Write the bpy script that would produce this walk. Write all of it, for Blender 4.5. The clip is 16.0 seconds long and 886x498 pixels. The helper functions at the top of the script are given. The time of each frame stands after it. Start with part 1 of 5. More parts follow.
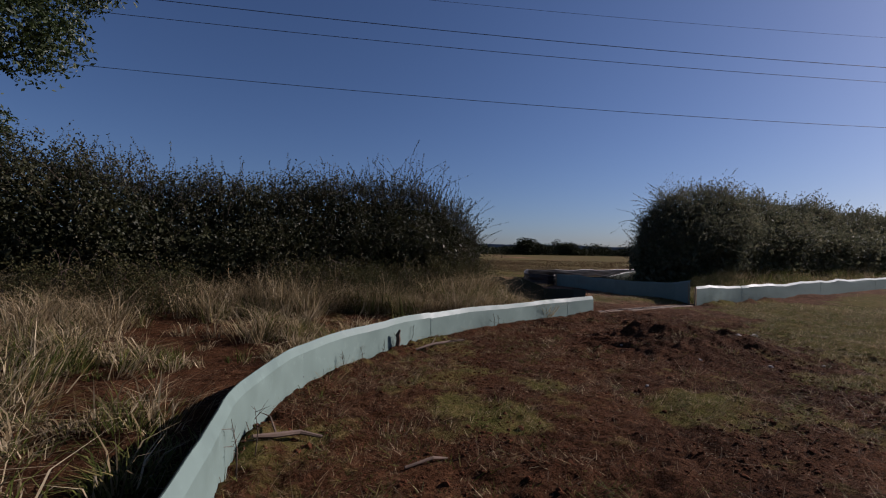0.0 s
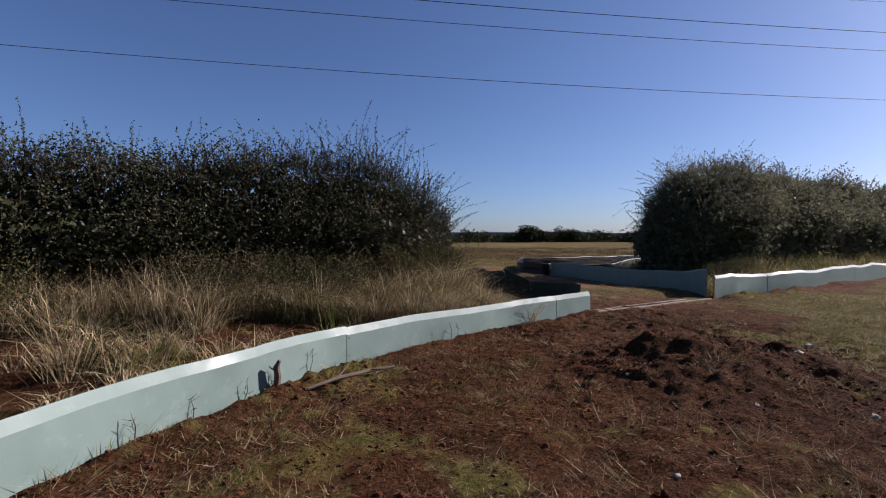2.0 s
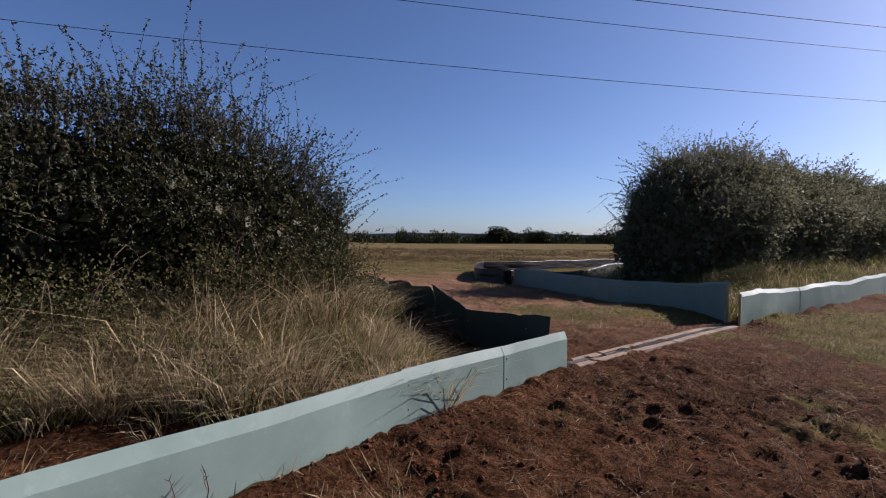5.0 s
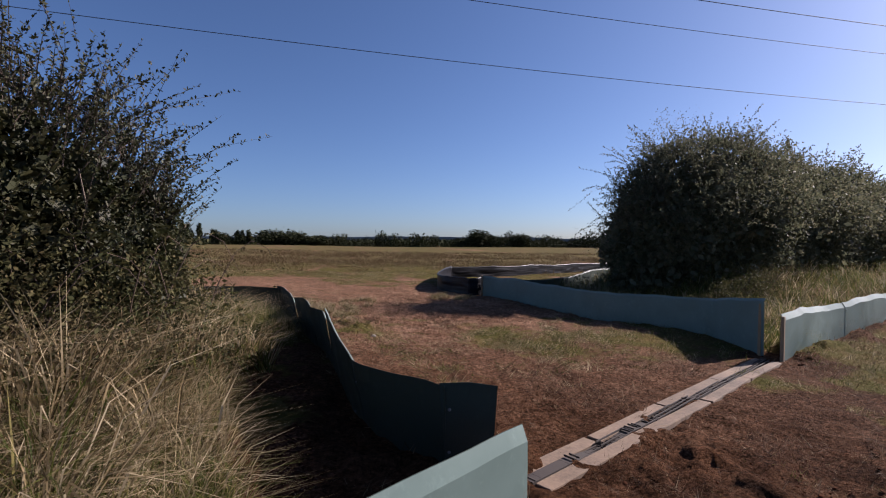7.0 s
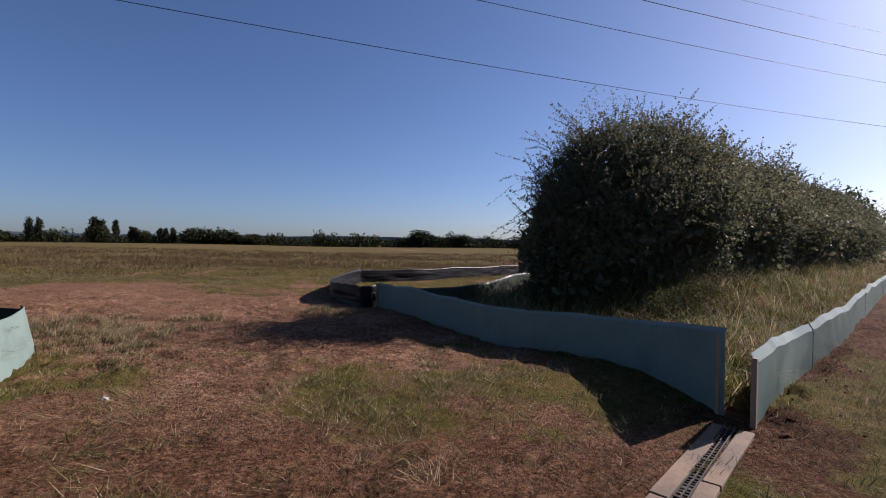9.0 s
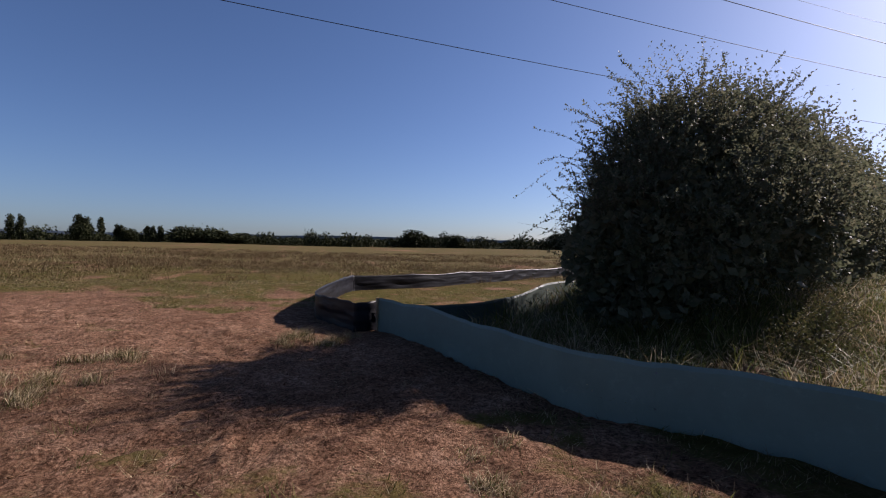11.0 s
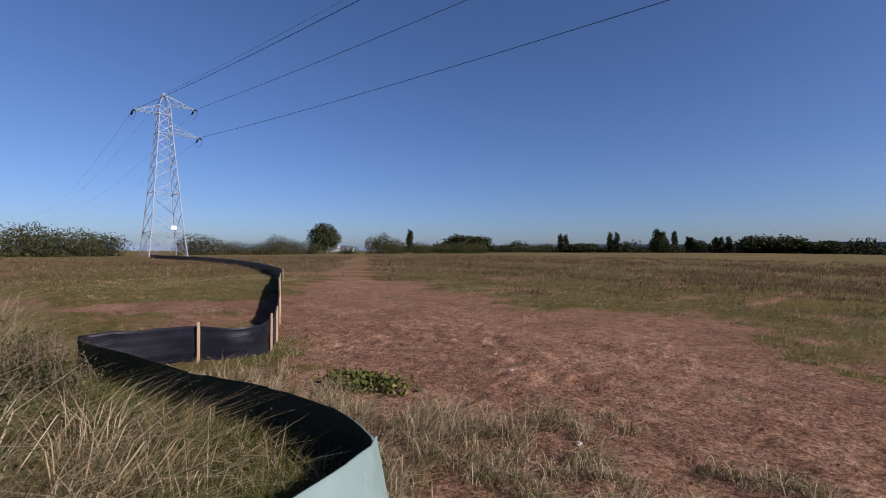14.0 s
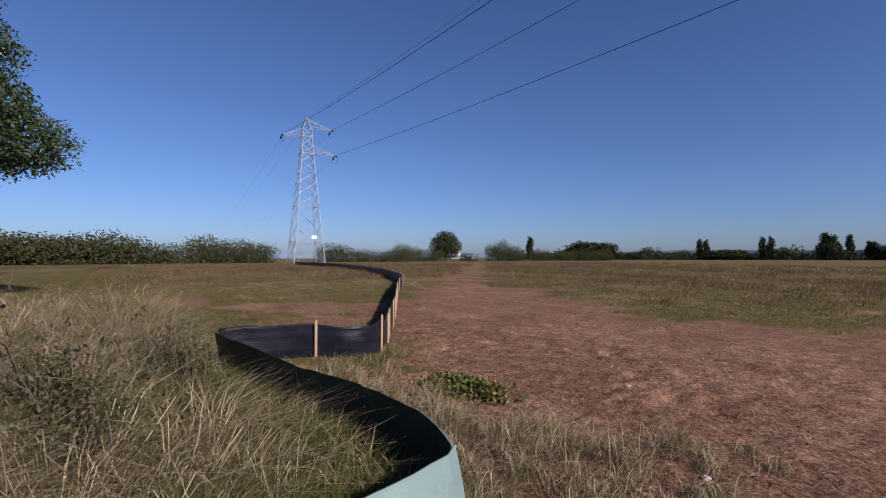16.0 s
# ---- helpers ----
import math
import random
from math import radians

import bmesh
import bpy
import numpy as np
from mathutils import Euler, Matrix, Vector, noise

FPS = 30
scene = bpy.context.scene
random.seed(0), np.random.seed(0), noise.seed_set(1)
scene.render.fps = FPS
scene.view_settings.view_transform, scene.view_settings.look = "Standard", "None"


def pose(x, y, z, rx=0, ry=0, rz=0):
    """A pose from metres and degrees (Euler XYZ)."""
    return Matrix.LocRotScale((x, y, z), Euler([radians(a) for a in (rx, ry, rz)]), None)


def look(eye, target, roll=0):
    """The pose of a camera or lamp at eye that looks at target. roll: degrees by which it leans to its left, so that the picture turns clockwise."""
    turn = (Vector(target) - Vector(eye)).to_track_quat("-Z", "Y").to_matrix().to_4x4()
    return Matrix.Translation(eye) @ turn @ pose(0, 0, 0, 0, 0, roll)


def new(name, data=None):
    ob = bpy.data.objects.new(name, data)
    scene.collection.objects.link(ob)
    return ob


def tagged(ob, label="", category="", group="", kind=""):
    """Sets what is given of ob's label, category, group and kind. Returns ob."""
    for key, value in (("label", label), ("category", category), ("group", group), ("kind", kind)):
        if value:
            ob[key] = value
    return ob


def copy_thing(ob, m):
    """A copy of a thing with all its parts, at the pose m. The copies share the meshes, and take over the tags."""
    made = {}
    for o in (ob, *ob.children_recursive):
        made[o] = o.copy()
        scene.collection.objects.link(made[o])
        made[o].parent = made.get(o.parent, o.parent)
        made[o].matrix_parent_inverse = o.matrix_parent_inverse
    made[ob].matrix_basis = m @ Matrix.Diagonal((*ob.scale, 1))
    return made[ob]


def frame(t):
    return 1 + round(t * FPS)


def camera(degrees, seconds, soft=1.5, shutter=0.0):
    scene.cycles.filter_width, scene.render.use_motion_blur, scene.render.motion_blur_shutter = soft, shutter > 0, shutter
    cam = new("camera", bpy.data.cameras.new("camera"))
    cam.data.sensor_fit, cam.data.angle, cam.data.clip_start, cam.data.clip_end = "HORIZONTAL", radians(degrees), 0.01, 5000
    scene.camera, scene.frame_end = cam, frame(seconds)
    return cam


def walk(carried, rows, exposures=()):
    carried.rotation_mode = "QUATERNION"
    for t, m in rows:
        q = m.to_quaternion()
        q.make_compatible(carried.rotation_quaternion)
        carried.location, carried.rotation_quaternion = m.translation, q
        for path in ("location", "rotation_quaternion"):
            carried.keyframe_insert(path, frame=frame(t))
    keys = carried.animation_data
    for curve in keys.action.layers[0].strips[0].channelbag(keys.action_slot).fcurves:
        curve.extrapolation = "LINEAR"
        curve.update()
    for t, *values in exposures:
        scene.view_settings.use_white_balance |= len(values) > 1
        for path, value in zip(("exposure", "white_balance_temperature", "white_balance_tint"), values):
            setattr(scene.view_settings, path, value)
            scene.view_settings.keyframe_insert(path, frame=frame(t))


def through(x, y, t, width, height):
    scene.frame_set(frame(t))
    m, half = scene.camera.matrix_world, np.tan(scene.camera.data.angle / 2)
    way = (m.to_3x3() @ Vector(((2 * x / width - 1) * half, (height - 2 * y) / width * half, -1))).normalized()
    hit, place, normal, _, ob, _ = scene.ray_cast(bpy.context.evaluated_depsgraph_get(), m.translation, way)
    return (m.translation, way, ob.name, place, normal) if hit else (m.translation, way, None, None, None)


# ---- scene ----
cam = camera(87.3, 16.0, soft=1.1)
METRES, EYE, TILT, LEAN, TURN = 19.7, 1.5, -0.094, 1.473, -6.0
ROWS = [
    (0.0, 0.0, 0.0, 0.0, -0.01, 0.3, -2.49),
    (0.5, 0.0126, 0.0282, -0.0023, 0.65, -0.12, -1.82),
    (1.0, 0.0241, 0.0595, -0.0013, 1.1, -0.55, -1.47),
    (1.5, 0.034, 0.0912, -0.001, 1.08, -0.88, -1.45),
    (2.0, 0.0489, 0.1294, -0.0009, 0.3, -1.07, -1.48),
    (2.5, 0.058, 0.1627, -0.0046, -0.97, -1.17, -1.55),
    (3.0, 0.0684, 0.1993, -0.0033, -2.19, -1.14, -1.71),
    (3.5, 0.0806, 0.236, -0.001, -2.98, -1.13, -1.79),
    (4.0, 0.0924, 0.2759, -0.0013, -3.1, -1.06, -1.85),
    (6.5, 0.1472, 0.4545, 0.0008, -4.42, -0.48, -1.76),
    (7.0, 0.1644, 0.4893, -0.0013, -5.5, -0.34, -1.83),
    (7.5, 0.1869, 0.514, 0.0008, -7.54, -0.25, -1.73),
    (8.0, 0.2117, 0.5449, 0.0008, -9.47, -0.13, -1.73),
    (8.5, 0.2338, 0.5776, 0.0007, -11.56, -0.11, -1.79),
    (11.0, 0.2517, 0.7635, 0.0033, -13.41, -0.0, -2.46),
    (11.5, 0.2401, 0.7924, 0.0074, -11.63, 0.02, -2.57),
    (12.0, 0.223, 0.8174, 0.0108, -5.27, 0.01, -2.68),
    (12.5, 0.2041, 0.8417, 0.0099, 4.02, -0.17, -2.67),
    (13.0, 0.184, 0.86, 0.0099, 20.82, -0.57, -2.29),
    (13.5, 0.1689, 0.872, 0.0136, 36.09, -0.8, -1.86),
    (14.0, 0.1636, 0.8941, 0.0131, 49.36, -0.87, -1.06),
    (14.5, 0.1625, 0.9047, 0.0119, 57.28, -0.74, -0.67),
    (15.0, 0.1622, 0.909, 0.0109, 61.49, -0.45, -0.61),
    (15.5, 0.1612, 0.9102, 0.0108, 63.13, -0.26, -0.66),
    (16.0, 0.1607, 0.91, 0.0094, 64.12, -0.17, -0.69),
]
EXPOSURES = [(0.0, 0.26, 6150, 23), (1.0, 0.70, 6150, 23), (2.0, 0.92, 6150, 23), (4.0, 1.01, 6150, 23), (7.0, 1.06, 6150, 23), (8.5, 0.89, 6200, 23),
             (11.0, 0.88, 6250, 23), (12.5, 0.97, 6050, 23), (14.0, 0.86, 5900, 23), (16.0, 0.82, 5800, 23)]
walk(cam, [(t, pose(0, 0, EYE, TILT, LEAN, TURN) @ pose(METRES * x, METRES * y, METRES * z, 90 + pitch, roll, yaw)) for t, x, y, z, yaw, pitch, roll in ROWS],
     exposures=EXPOSURES)

# ---- light ----
SUN_AZ, SUN_EL = 76.0, 29.0          # degrees clockwise from +y, and above the horizon
world = bpy.data.worlds.new("world")
scene.world = world
world.use_nodes = True
wt = world.node_tree
sky = wt.nodes.new("ShaderNodeTexSky")
sky.sky_type, sky.sun_disc = "NISHITA", False
sky.sun_elevation, sky.sun_rotation = radians(SUN_EL), radians(SUN_AZ)
sky.altitude, sky.air_density, sky.dust_density, sky.ozone_density = 50, 0.85, 0.9, 6.0
wt.links.new(sky.outputs[0], wt.nodes["Background"].inputs[0])
wt.nodes["Background"].inputs[1].default_value = 0.052
sun = new("sun", bpy.data.lights.new("sun", "SUN"))
sun.data.energy, sun.data.angle, sun.data.color = 5.0, radians(0.6), (1.0, 0.93, 0.83)
sun_way = Vector((math.sin(radians(SUN_AZ)) * math.cos(radians(SUN_EL)), math.cos(radians(SUN_AZ)) * math.cos(radians(SUN_EL)), math.sin(radians(SUN_EL))))
sun.matrix_world = look(sun_way * 100, (0, 0, 0))

rng = np.random.default_rng(7)


# ---- arithmetic ----
def hash2(ix, iy, seed):
    h = (ix.astype(np.int64) * 374761393 + iy.astype(np.int64) * 668265263 + seed * 974634777) & 0x7FFFFFFF
    h = ((h ^ (h >> 13)) * 1274126177) & 0x7FFFFFFF
    return ((h ^ (h >> 16)) & 0xFFFF) / 65535.0


def vnoise(x, y, seed=0):
    """Smooth value noise, 0 to 1."""
    x, y = np.asarray(x, float), np.asarray(y, float)
    ix, iy = np.floor(x).astype(np.int64), np.floor(y).astype(np.int64)
    fx, fy = x - ix, y - iy
    fx, fy = fx * fx * (3 - 2 * fx), fy * fy * (3 - 2 * fy)
    a, b = hash2(ix, iy, seed), hash2(ix + 1, iy, seed)
    c, d = hash2(ix, iy + 1, seed), hash2(ix + 1, iy + 1, seed)
    return (a * (1 - fx) + b * fx) * (1 - fy) + (c * (1 - fx) + d * fx) * fy


def fbm(x, y, seed=0, octaves=4):
    total, amp, norm = 0, 1.0, 0
    for k in range(octaves):
        total = total + amp * vnoise(np.asarray(x) * 2 ** k, np.asarray(y) * 2 ** k, seed + k * 17)
        norm += amp
        amp *= 0.5
    return total / norm


def smooth(a, b, x):
    t = np.clip((np.asarray(x, float) - a) / (b - a), 0, 1)
    return t * t * (3 - 2 * t)


def curve_points(pts, step=0.15):
    """A smooth curve through the points (any number of columns), at even steps."""
    p = np.array(pts, float)
    p = np.vstack([2 * p[0] - p[1], p, 2 * p[-1] - p[-2]])
    out = []
    for k in range(1, len(p) - 2):
        n = max(2, int(np.hypot(*(p[k + 1] - p[k])[:2]) / step))
        t = np.linspace(0, 1, n, endpoint=False)[:, None]
        a, b, c, d = p[k - 1], p[k], p[k + 1], p[k + 2]
        out.append(0.5 * (2 * b + (c - a) * t + (2 * a - 5 * b + 4 * c - d) * t ** 2 + (3 * b - a - 3 * c + d) * t ** 3))
    return np.vstack(out + [p[-2][None]])


def dist_to(x, y, line):
    """Distance of many places from a polyline."""
    best = np.full(np.shape(x), 1e9)
    for (ax, ay), (bx, by) in zip(line[:-1], line[1:]):
        dx, dy = bx - ax, by - ay
        t = np.clip(((x - ax) * dx + (y - ay) * dy) / (dx * dx + dy * dy), 0, 1)
        best = np.minimum(best, np.hypot(x - ax - t * dx, y - ay - t * dy))
    return best


def side_of(x, y, line):
    """Signed distance from a polyline: positive on its left."""
    best, sign = np.full(np.shape(x), 1e9), np.zeros(np.shape(x))
    for (ax, ay), (bx, by) in zip(line[:-1], line[1:]):
        dx, dy = bx - ax, by - ay
        t = np.clip(((x - ax) * dx + (y - ay) * dy) / (dx * dx + dy * dy), 0, 1)
        d = np.hypot(x - ax - t * dx, y - ay - t * dy)
        s = np.sign(dx * (y - ay) - dy * (x - ax))
        sign = np.where(d < best, s, sign)
        best = np.minimum(best, d)
    return best * sign


# ---- the plan ----
FENCE_A = [(-1.0, -1.2), (-0.85, 0.4), (-0.87, 1.6), (-0.95, 2.4), (-1.04, 3.01), (-1.13, 3.59), (-1.12, 3.98), (-1.02, 4.87), (-0.76, 5.68), (-0.38, 6.4), (0.05, 7.1), (0.6, 7.87), (1.46, 8.75), (2.3, 9.45), (3.18, 10.25), (4.22, 10.97), (5.19, 11.64)]
FENCE_G = [(10.05, 14.5), (10.9, 14.9), (12.1, 15.5), (14.0, 16.3), (17.2, 17.8), (20.5, 19.4), (26.0, 22.0), (34.0, 25.6), (48.0, 31.5)]
FENCE_H = [(5.14, 12.03), (4.84, 12.04), (4.78, 12.07), (4.63, 12.24), (4.44, 12.5), (4.27, 12.86), (4.16, 13.3), (4.03, 14.1), (3.87, 15.0), (3.72, 15.55), (3.5, 16.5), (3.36, 17.15), (3.13, 18.2), (3.0, 18.7), (2.86, 18.95), (2.55, 19.05), (2.2, 19.08), (1.75, 19.03), (1.2, 18.92), (0.5, 18.7), (-0.1, 18.54), (-0.6, 18.42), (-1.7, 18.2)]
FENCE_I = [(9.97, 14.75), (10.18, 15.6), (10.33, 16.4), (10.0, 17.25), (9.5, 17.85), (9.16, 18.4), (8.93, 19.7), (8.73, 21.05), (8.42, 22.4), (8.22, 22.83)]
FENCE_J = [(8.56, 22.47), (8.9, 22.42), (10.08, 22.7), (11.84, 23.86), (13.4, 25.0), (16.0, 26.6), (21.0, 29.0)]
NET_EAST = [(8.2, 22.86), (7.86, 22.82), (7.78, 22.9), (7.52, 23.7), (7.25, 24.8), (7.6, 26.6), (8.35, 28.9), (8.83, 29.93), (8.85, 30.0), (8.92, 30.04), (10.3, 30.6), (11.9, 31.3), (13.7, 32.5), (19.6, 36.3), (25.6, 40.0), (37.0, 47.0), (55.0, 57.5)]
NET_WEST = [(-2.45, 18.3), (-2.38, 18.9), (-2.18, 19.5), (-1.9, 20.02), (-1.92, 20.45), (-2.35, 20.88), (-3.2, 21.35), (-5.5, 22.6), (-11.0, 25.4), (-17.6, 28.8), (-28.3, 31.8), (-47.0, 35.0), (-66.0, 36.3), (-78.0, 38.5)]
HEDGE_LEFT = [(2.5, 14.4), (-0.5, 13.4), (-3.0, 12.3), (-8.0, 10.2), (-15.0, 7.2), (-26.0, 2.6)]
HEDGE_RIGHT = [(11.8, 21.0), (15.3, 22.2), (18.6, 23.1), (25.5, 25.7), (35.0, 29.6), (51.0, 36.6)]
TRACK = [(3.0, -8.0), (3.0, 0.0), (3.6, 6.0), (5.5, 10.5), (7.4, 13.2), (7.2, 16.5), (6.0, 20.0), (3.5, 23.0), (0.0, 24.4), (-5.0, 24.9), (-9.6, 27.4), (-17.0, 33.0), (-26.0, 39.6), (-49.5, 57.2), (-80.0, 80.0)]
TRACK_SIDE = [(-4.0, 25.0), (-7.6, 22.9), (-9.5, 20.5), (-10.5, 18.5), (-16.0, 14.5)]
MOUND = (4.9, 7.45)


def ground_z(x, y, fine=True):
    x, y = np.asarray(x, float), np.asarray(y, float)
    near = np.exp(-np.maximum(np.hypot(x - 4, y - 14) - 20, 0) / 25)
    z = np.where(x < 0, 0.55 * np.tanh(-x * 0.018 / 0.55), -0.35 * np.tanh(x * 0.018 / 0.35) * (1 - smooth(40, 110, x)))
    z = z + (fbm(x * 0.25, y * 0.25, 3) - 0.5) * 0.10 * near
    # the earth heap, and banks under the hedges
    d = np.hypot((x - MOUND[0]) * 0.66 - (y - MOUND[1]) * 0.10, (y - MOUND[1]) * 0.86)
    z = z + 0.34 * np.exp(-(d / 1.0) ** 2) * (0.4 + 1.05 * fbm(x * 2.0, y * 2.0, 11)) + 0.09 * np.exp(-(np.hypot(x - MOUND[0] + 0.62, y - MOUND[1] - 0.45) / 0.22) ** 2)
    z = z + 0.22 * np.exp(-(dist_to(x, y, HEDGE_LEFT) / 2.2) ** 2) + 0.95 * np.exp(-(dist_to(x, y, HEDGE_RIGHT[1:]) / 2.9) ** 2) * smooth(9.5, 13.5, x)
    rut = dist_to(x, y, TRACK)
    z = z - 0.03 * np.exp(-((rut - 0.85) / 0.2) ** 2) * smooth(0.35, 0.6, fbm(x * 0.8, y * 0.8, 29)) * near
    if fine:
        soil = np.exp(-np.maximum(np.hypot(x - 4, y - 12) - 12, 0) / 6)
        rough = 0.35 + 0.65 * smooth(0.4, 0.7, fbm(x * 0.5, y * 0.5, 23)) + 0.6 * np.exp(-(d / 1.1) ** 2)
        z = z + soil * rough * ((fbm(x * 3.1, y * 3.1, 31, 3) - 0.5) * 0.11 + (fbm(x * 7.0, y * 7.0, 37, 2) - 0.5) * 0.115 - 0.03 * np.abs(fbm(x * 5.0, y * 5.0, 39, 2) - 0.5) + (fbm(x * 15.0, y * 15.0, 45, 1) - 0.5) * 0.035 * (y < 14))
        ridge = dist_to(x, y, FENCE_A[4:])
        z = z + 0.10 * np.exp(-((ridge - 0.13) / 0.11) ** 2) * fbm(x * 2.2, y * 2.2, 41) * soil
        z = z + 0.17 * np.exp(-((dist_to(x, y, FENCE_G[:6]) - 0.16) / 0.16) ** 2) * smooth(0.3, 0.7, fbm(x * 2.0, y * 2.0, 43)) * (x > 10.3)
    return z


def grass_cover(x, y):
    """How much grass grows there, 0 to 1: bare on the track and where the diggers worked."""
    x, y = np.asarray(x, float), np.asarray(y, float)
    n = fbm(x * 0.45, y * 0.45, 51)
    m = fbm(x * 1.7, y * 1.7, 57)
    cover = 0.78 + 1.1 * (n - 0.5) + 1.4 * (m - 0.5)
    width = 2.2 + 2.4 * smooth(14, 22, y) * (1 - smooth(0, -8, x) * 0.8) - 1.6 * smooth(-8, -16, x)
    cover = cover - 0.8 * (1 - smooth(0.4, 1.5, dist_to(x, y, TRACK_SIDE) + (n - 0.5) * 1.5))
    cover = cover - (0.5 + 0.28 * smooth(8, 12, y)) * (1 - smooth(width * 0.4, width * 1.6, dist_to(x, y, TRACK) + (n - 0.5) * 2.5))
    cover = cover - 1.3 * (1 - smooth(0.45, 1.3, dist_to(x, y, TRACK[9:]) + (m - 0.5) * 0.8)) - 0.7 * np.exp(-(np.hypot((x - 4.3) / 0.9, (y - 14.2) / 1.7)) ** 2)
    cover = cover - 0.5 * (1 - smooth(0.5, 3.5, dist_to(x, y, FENCE_A))) * (m > 0.2)
    cover = cover - 0.5 * np.exp(-(np.hypot(x - 4.7, y - 7.6) / 1.3) ** 2)
    cover = cover + 0.6 * np.exp(-(np.hypot((x - 12.5) / 3.6, (y - 12.0) / 3.4)) ** 2) + 0.35 * np.exp(-(np.hypot((x - 8.2) / 1.6, (y - 8.2) / 1.3)) ** 2) + 0.3 * np.exp(-(np.hypot((x - 4.3) / 0.9, (y - 5.8) / 0.6)) ** 2)
    cover = cover - 0.55 * np.exp(-(np.hypot((x - 8.3) / 2.6, (y - 11.8) / 2.0)) ** 2)
    cover = cover - 0.6 * (side_of(x, y, FENCE_A) > 0) * (y < 12.3) * (x > -7) * smooth(1.4, 2.4, dist_to(x, y, HEDGE_LEFT))
    cover = cover + 0.55 * np.exp(-(np.hypot((x - 6.4) / 1.7, (y - 9.95) / 0.65)) ** 2)
    cover = cover - 0.8 * np.exp(-(dist_to(x, y, FENCE_G) / 0.75) ** 2)
    cover = cover + 0.34 * np.exp(-(np.hypot((x - 7.2) / 1.7, (y - 16.0) / 1.8)) ** 2) + 0.5 * np.exp(-(np.hypot(x - 4.4, y - 21.2) / 0.7) ** 2)
    cover = cover - 0.32 * np.exp(-(np.hypot((x - 5.4) / 1.2, (y - 14.4) / 1.8)) ** 2)
    cover = cover - 0.45 * np.exp(-(np.hypot((x - 5.7) / 1.4, (y - 19.0) / 1.5)) ** 2)
    return np.clip(cover, 0, 1)


# ---- materials ----
def nodes_of(name, rough=0.8, metal=0.0):
    m = bpy.data.materials.new(name)
    m.use_nodes = True
    nt = m.node_tree
    b = nt.nodes["Principled BSDF"]
    b.inputs["Roughness"].default_value, b.inputs["Metallic"].default_value = rough, metal
    return m, nt, b


def ramp(nt, source, stops):
    r = nt.nodes.new("ShaderNodeValToRGB")
    while len(r.color_ramp.elements) < len(stops):
        r.color_ramp.elements.new(0.5)
    for e, (p, c) in zip(r.color_ramp.elements, stops):
        e.position, e.color = p, (*c, 1)
    nt.links.new(source, r.inputs[0])
    return r.outputs[0]


def noise_tex(nt, scale, detail=5.0, rough=0.6, coord=None):
    n = nt.nodes.new("ShaderNodeTexNoise")
    n.inputs["Scale"].default_value, n.inputs["Detail"].default_value, n.inputs["Roughness"].default_value = scale, detail, rough
    if coord is None:
        coord = nt.nodes.new("ShaderNodeNewGeometry").outputs["Position"]
    nt.links.new(coord, n.inputs["Vector"])
    return n.outputs["Fac"]


def mixed(nt, fac, a, b, mode="MIX"):
    m = nt.nodes.new("ShaderNodeMix")
    m.data_type, m.blend_type = "RGBA", mode
    for sock, v in ((m.inputs[0], fac), (m.inputs[6], a), (m.inputs[7], b)):
        if isinstance(v, (int, float)):
            sock.default_value = v
        elif isinstance(v, tuple):
            sock.default_value = (*v, 1)
        else:
            nt.links.new(v, sock)
    return m.outputs[2]


def bump(nt, b, height, strength=0.3, distance=0.01):
    n = nt.nodes.new("ShaderNodeBump")
    n.inputs["Strength"].default_value, n.inputs["Distance"].default_value = strength, distance
    nt.links.new(height, n.inputs["Height"])
    nt.links.new(n.outputs[0], b.inputs["Normal"])


def plain(name, color, rough=0.7, metal=0.0, scale=8.0, vary=0.35, bumps=0.15):
    """A surface of one colour with stains and grain."""
    m, nt, b = nodes_of(name, rough, metal)
    big, fine = noise_tex(nt, scale * 0.25), noise_tex(nt, scale * 6)
    lo, hi = tuple(c * (1 - vary) for c in color), tuple(min(1, c * (1 + vary)) for c in color)
    c = ramp(nt, big, [(0.3, lo), (0.7, hi)])
    c = mixed(nt, 0.35, c, ramp(nt, fine, [(0.3, lo), (0.7, hi)]))
    nt.links.new(c, b.inputs["Base Color"])
    bump(nt, b, fine, bumps, 0.004)
    return m


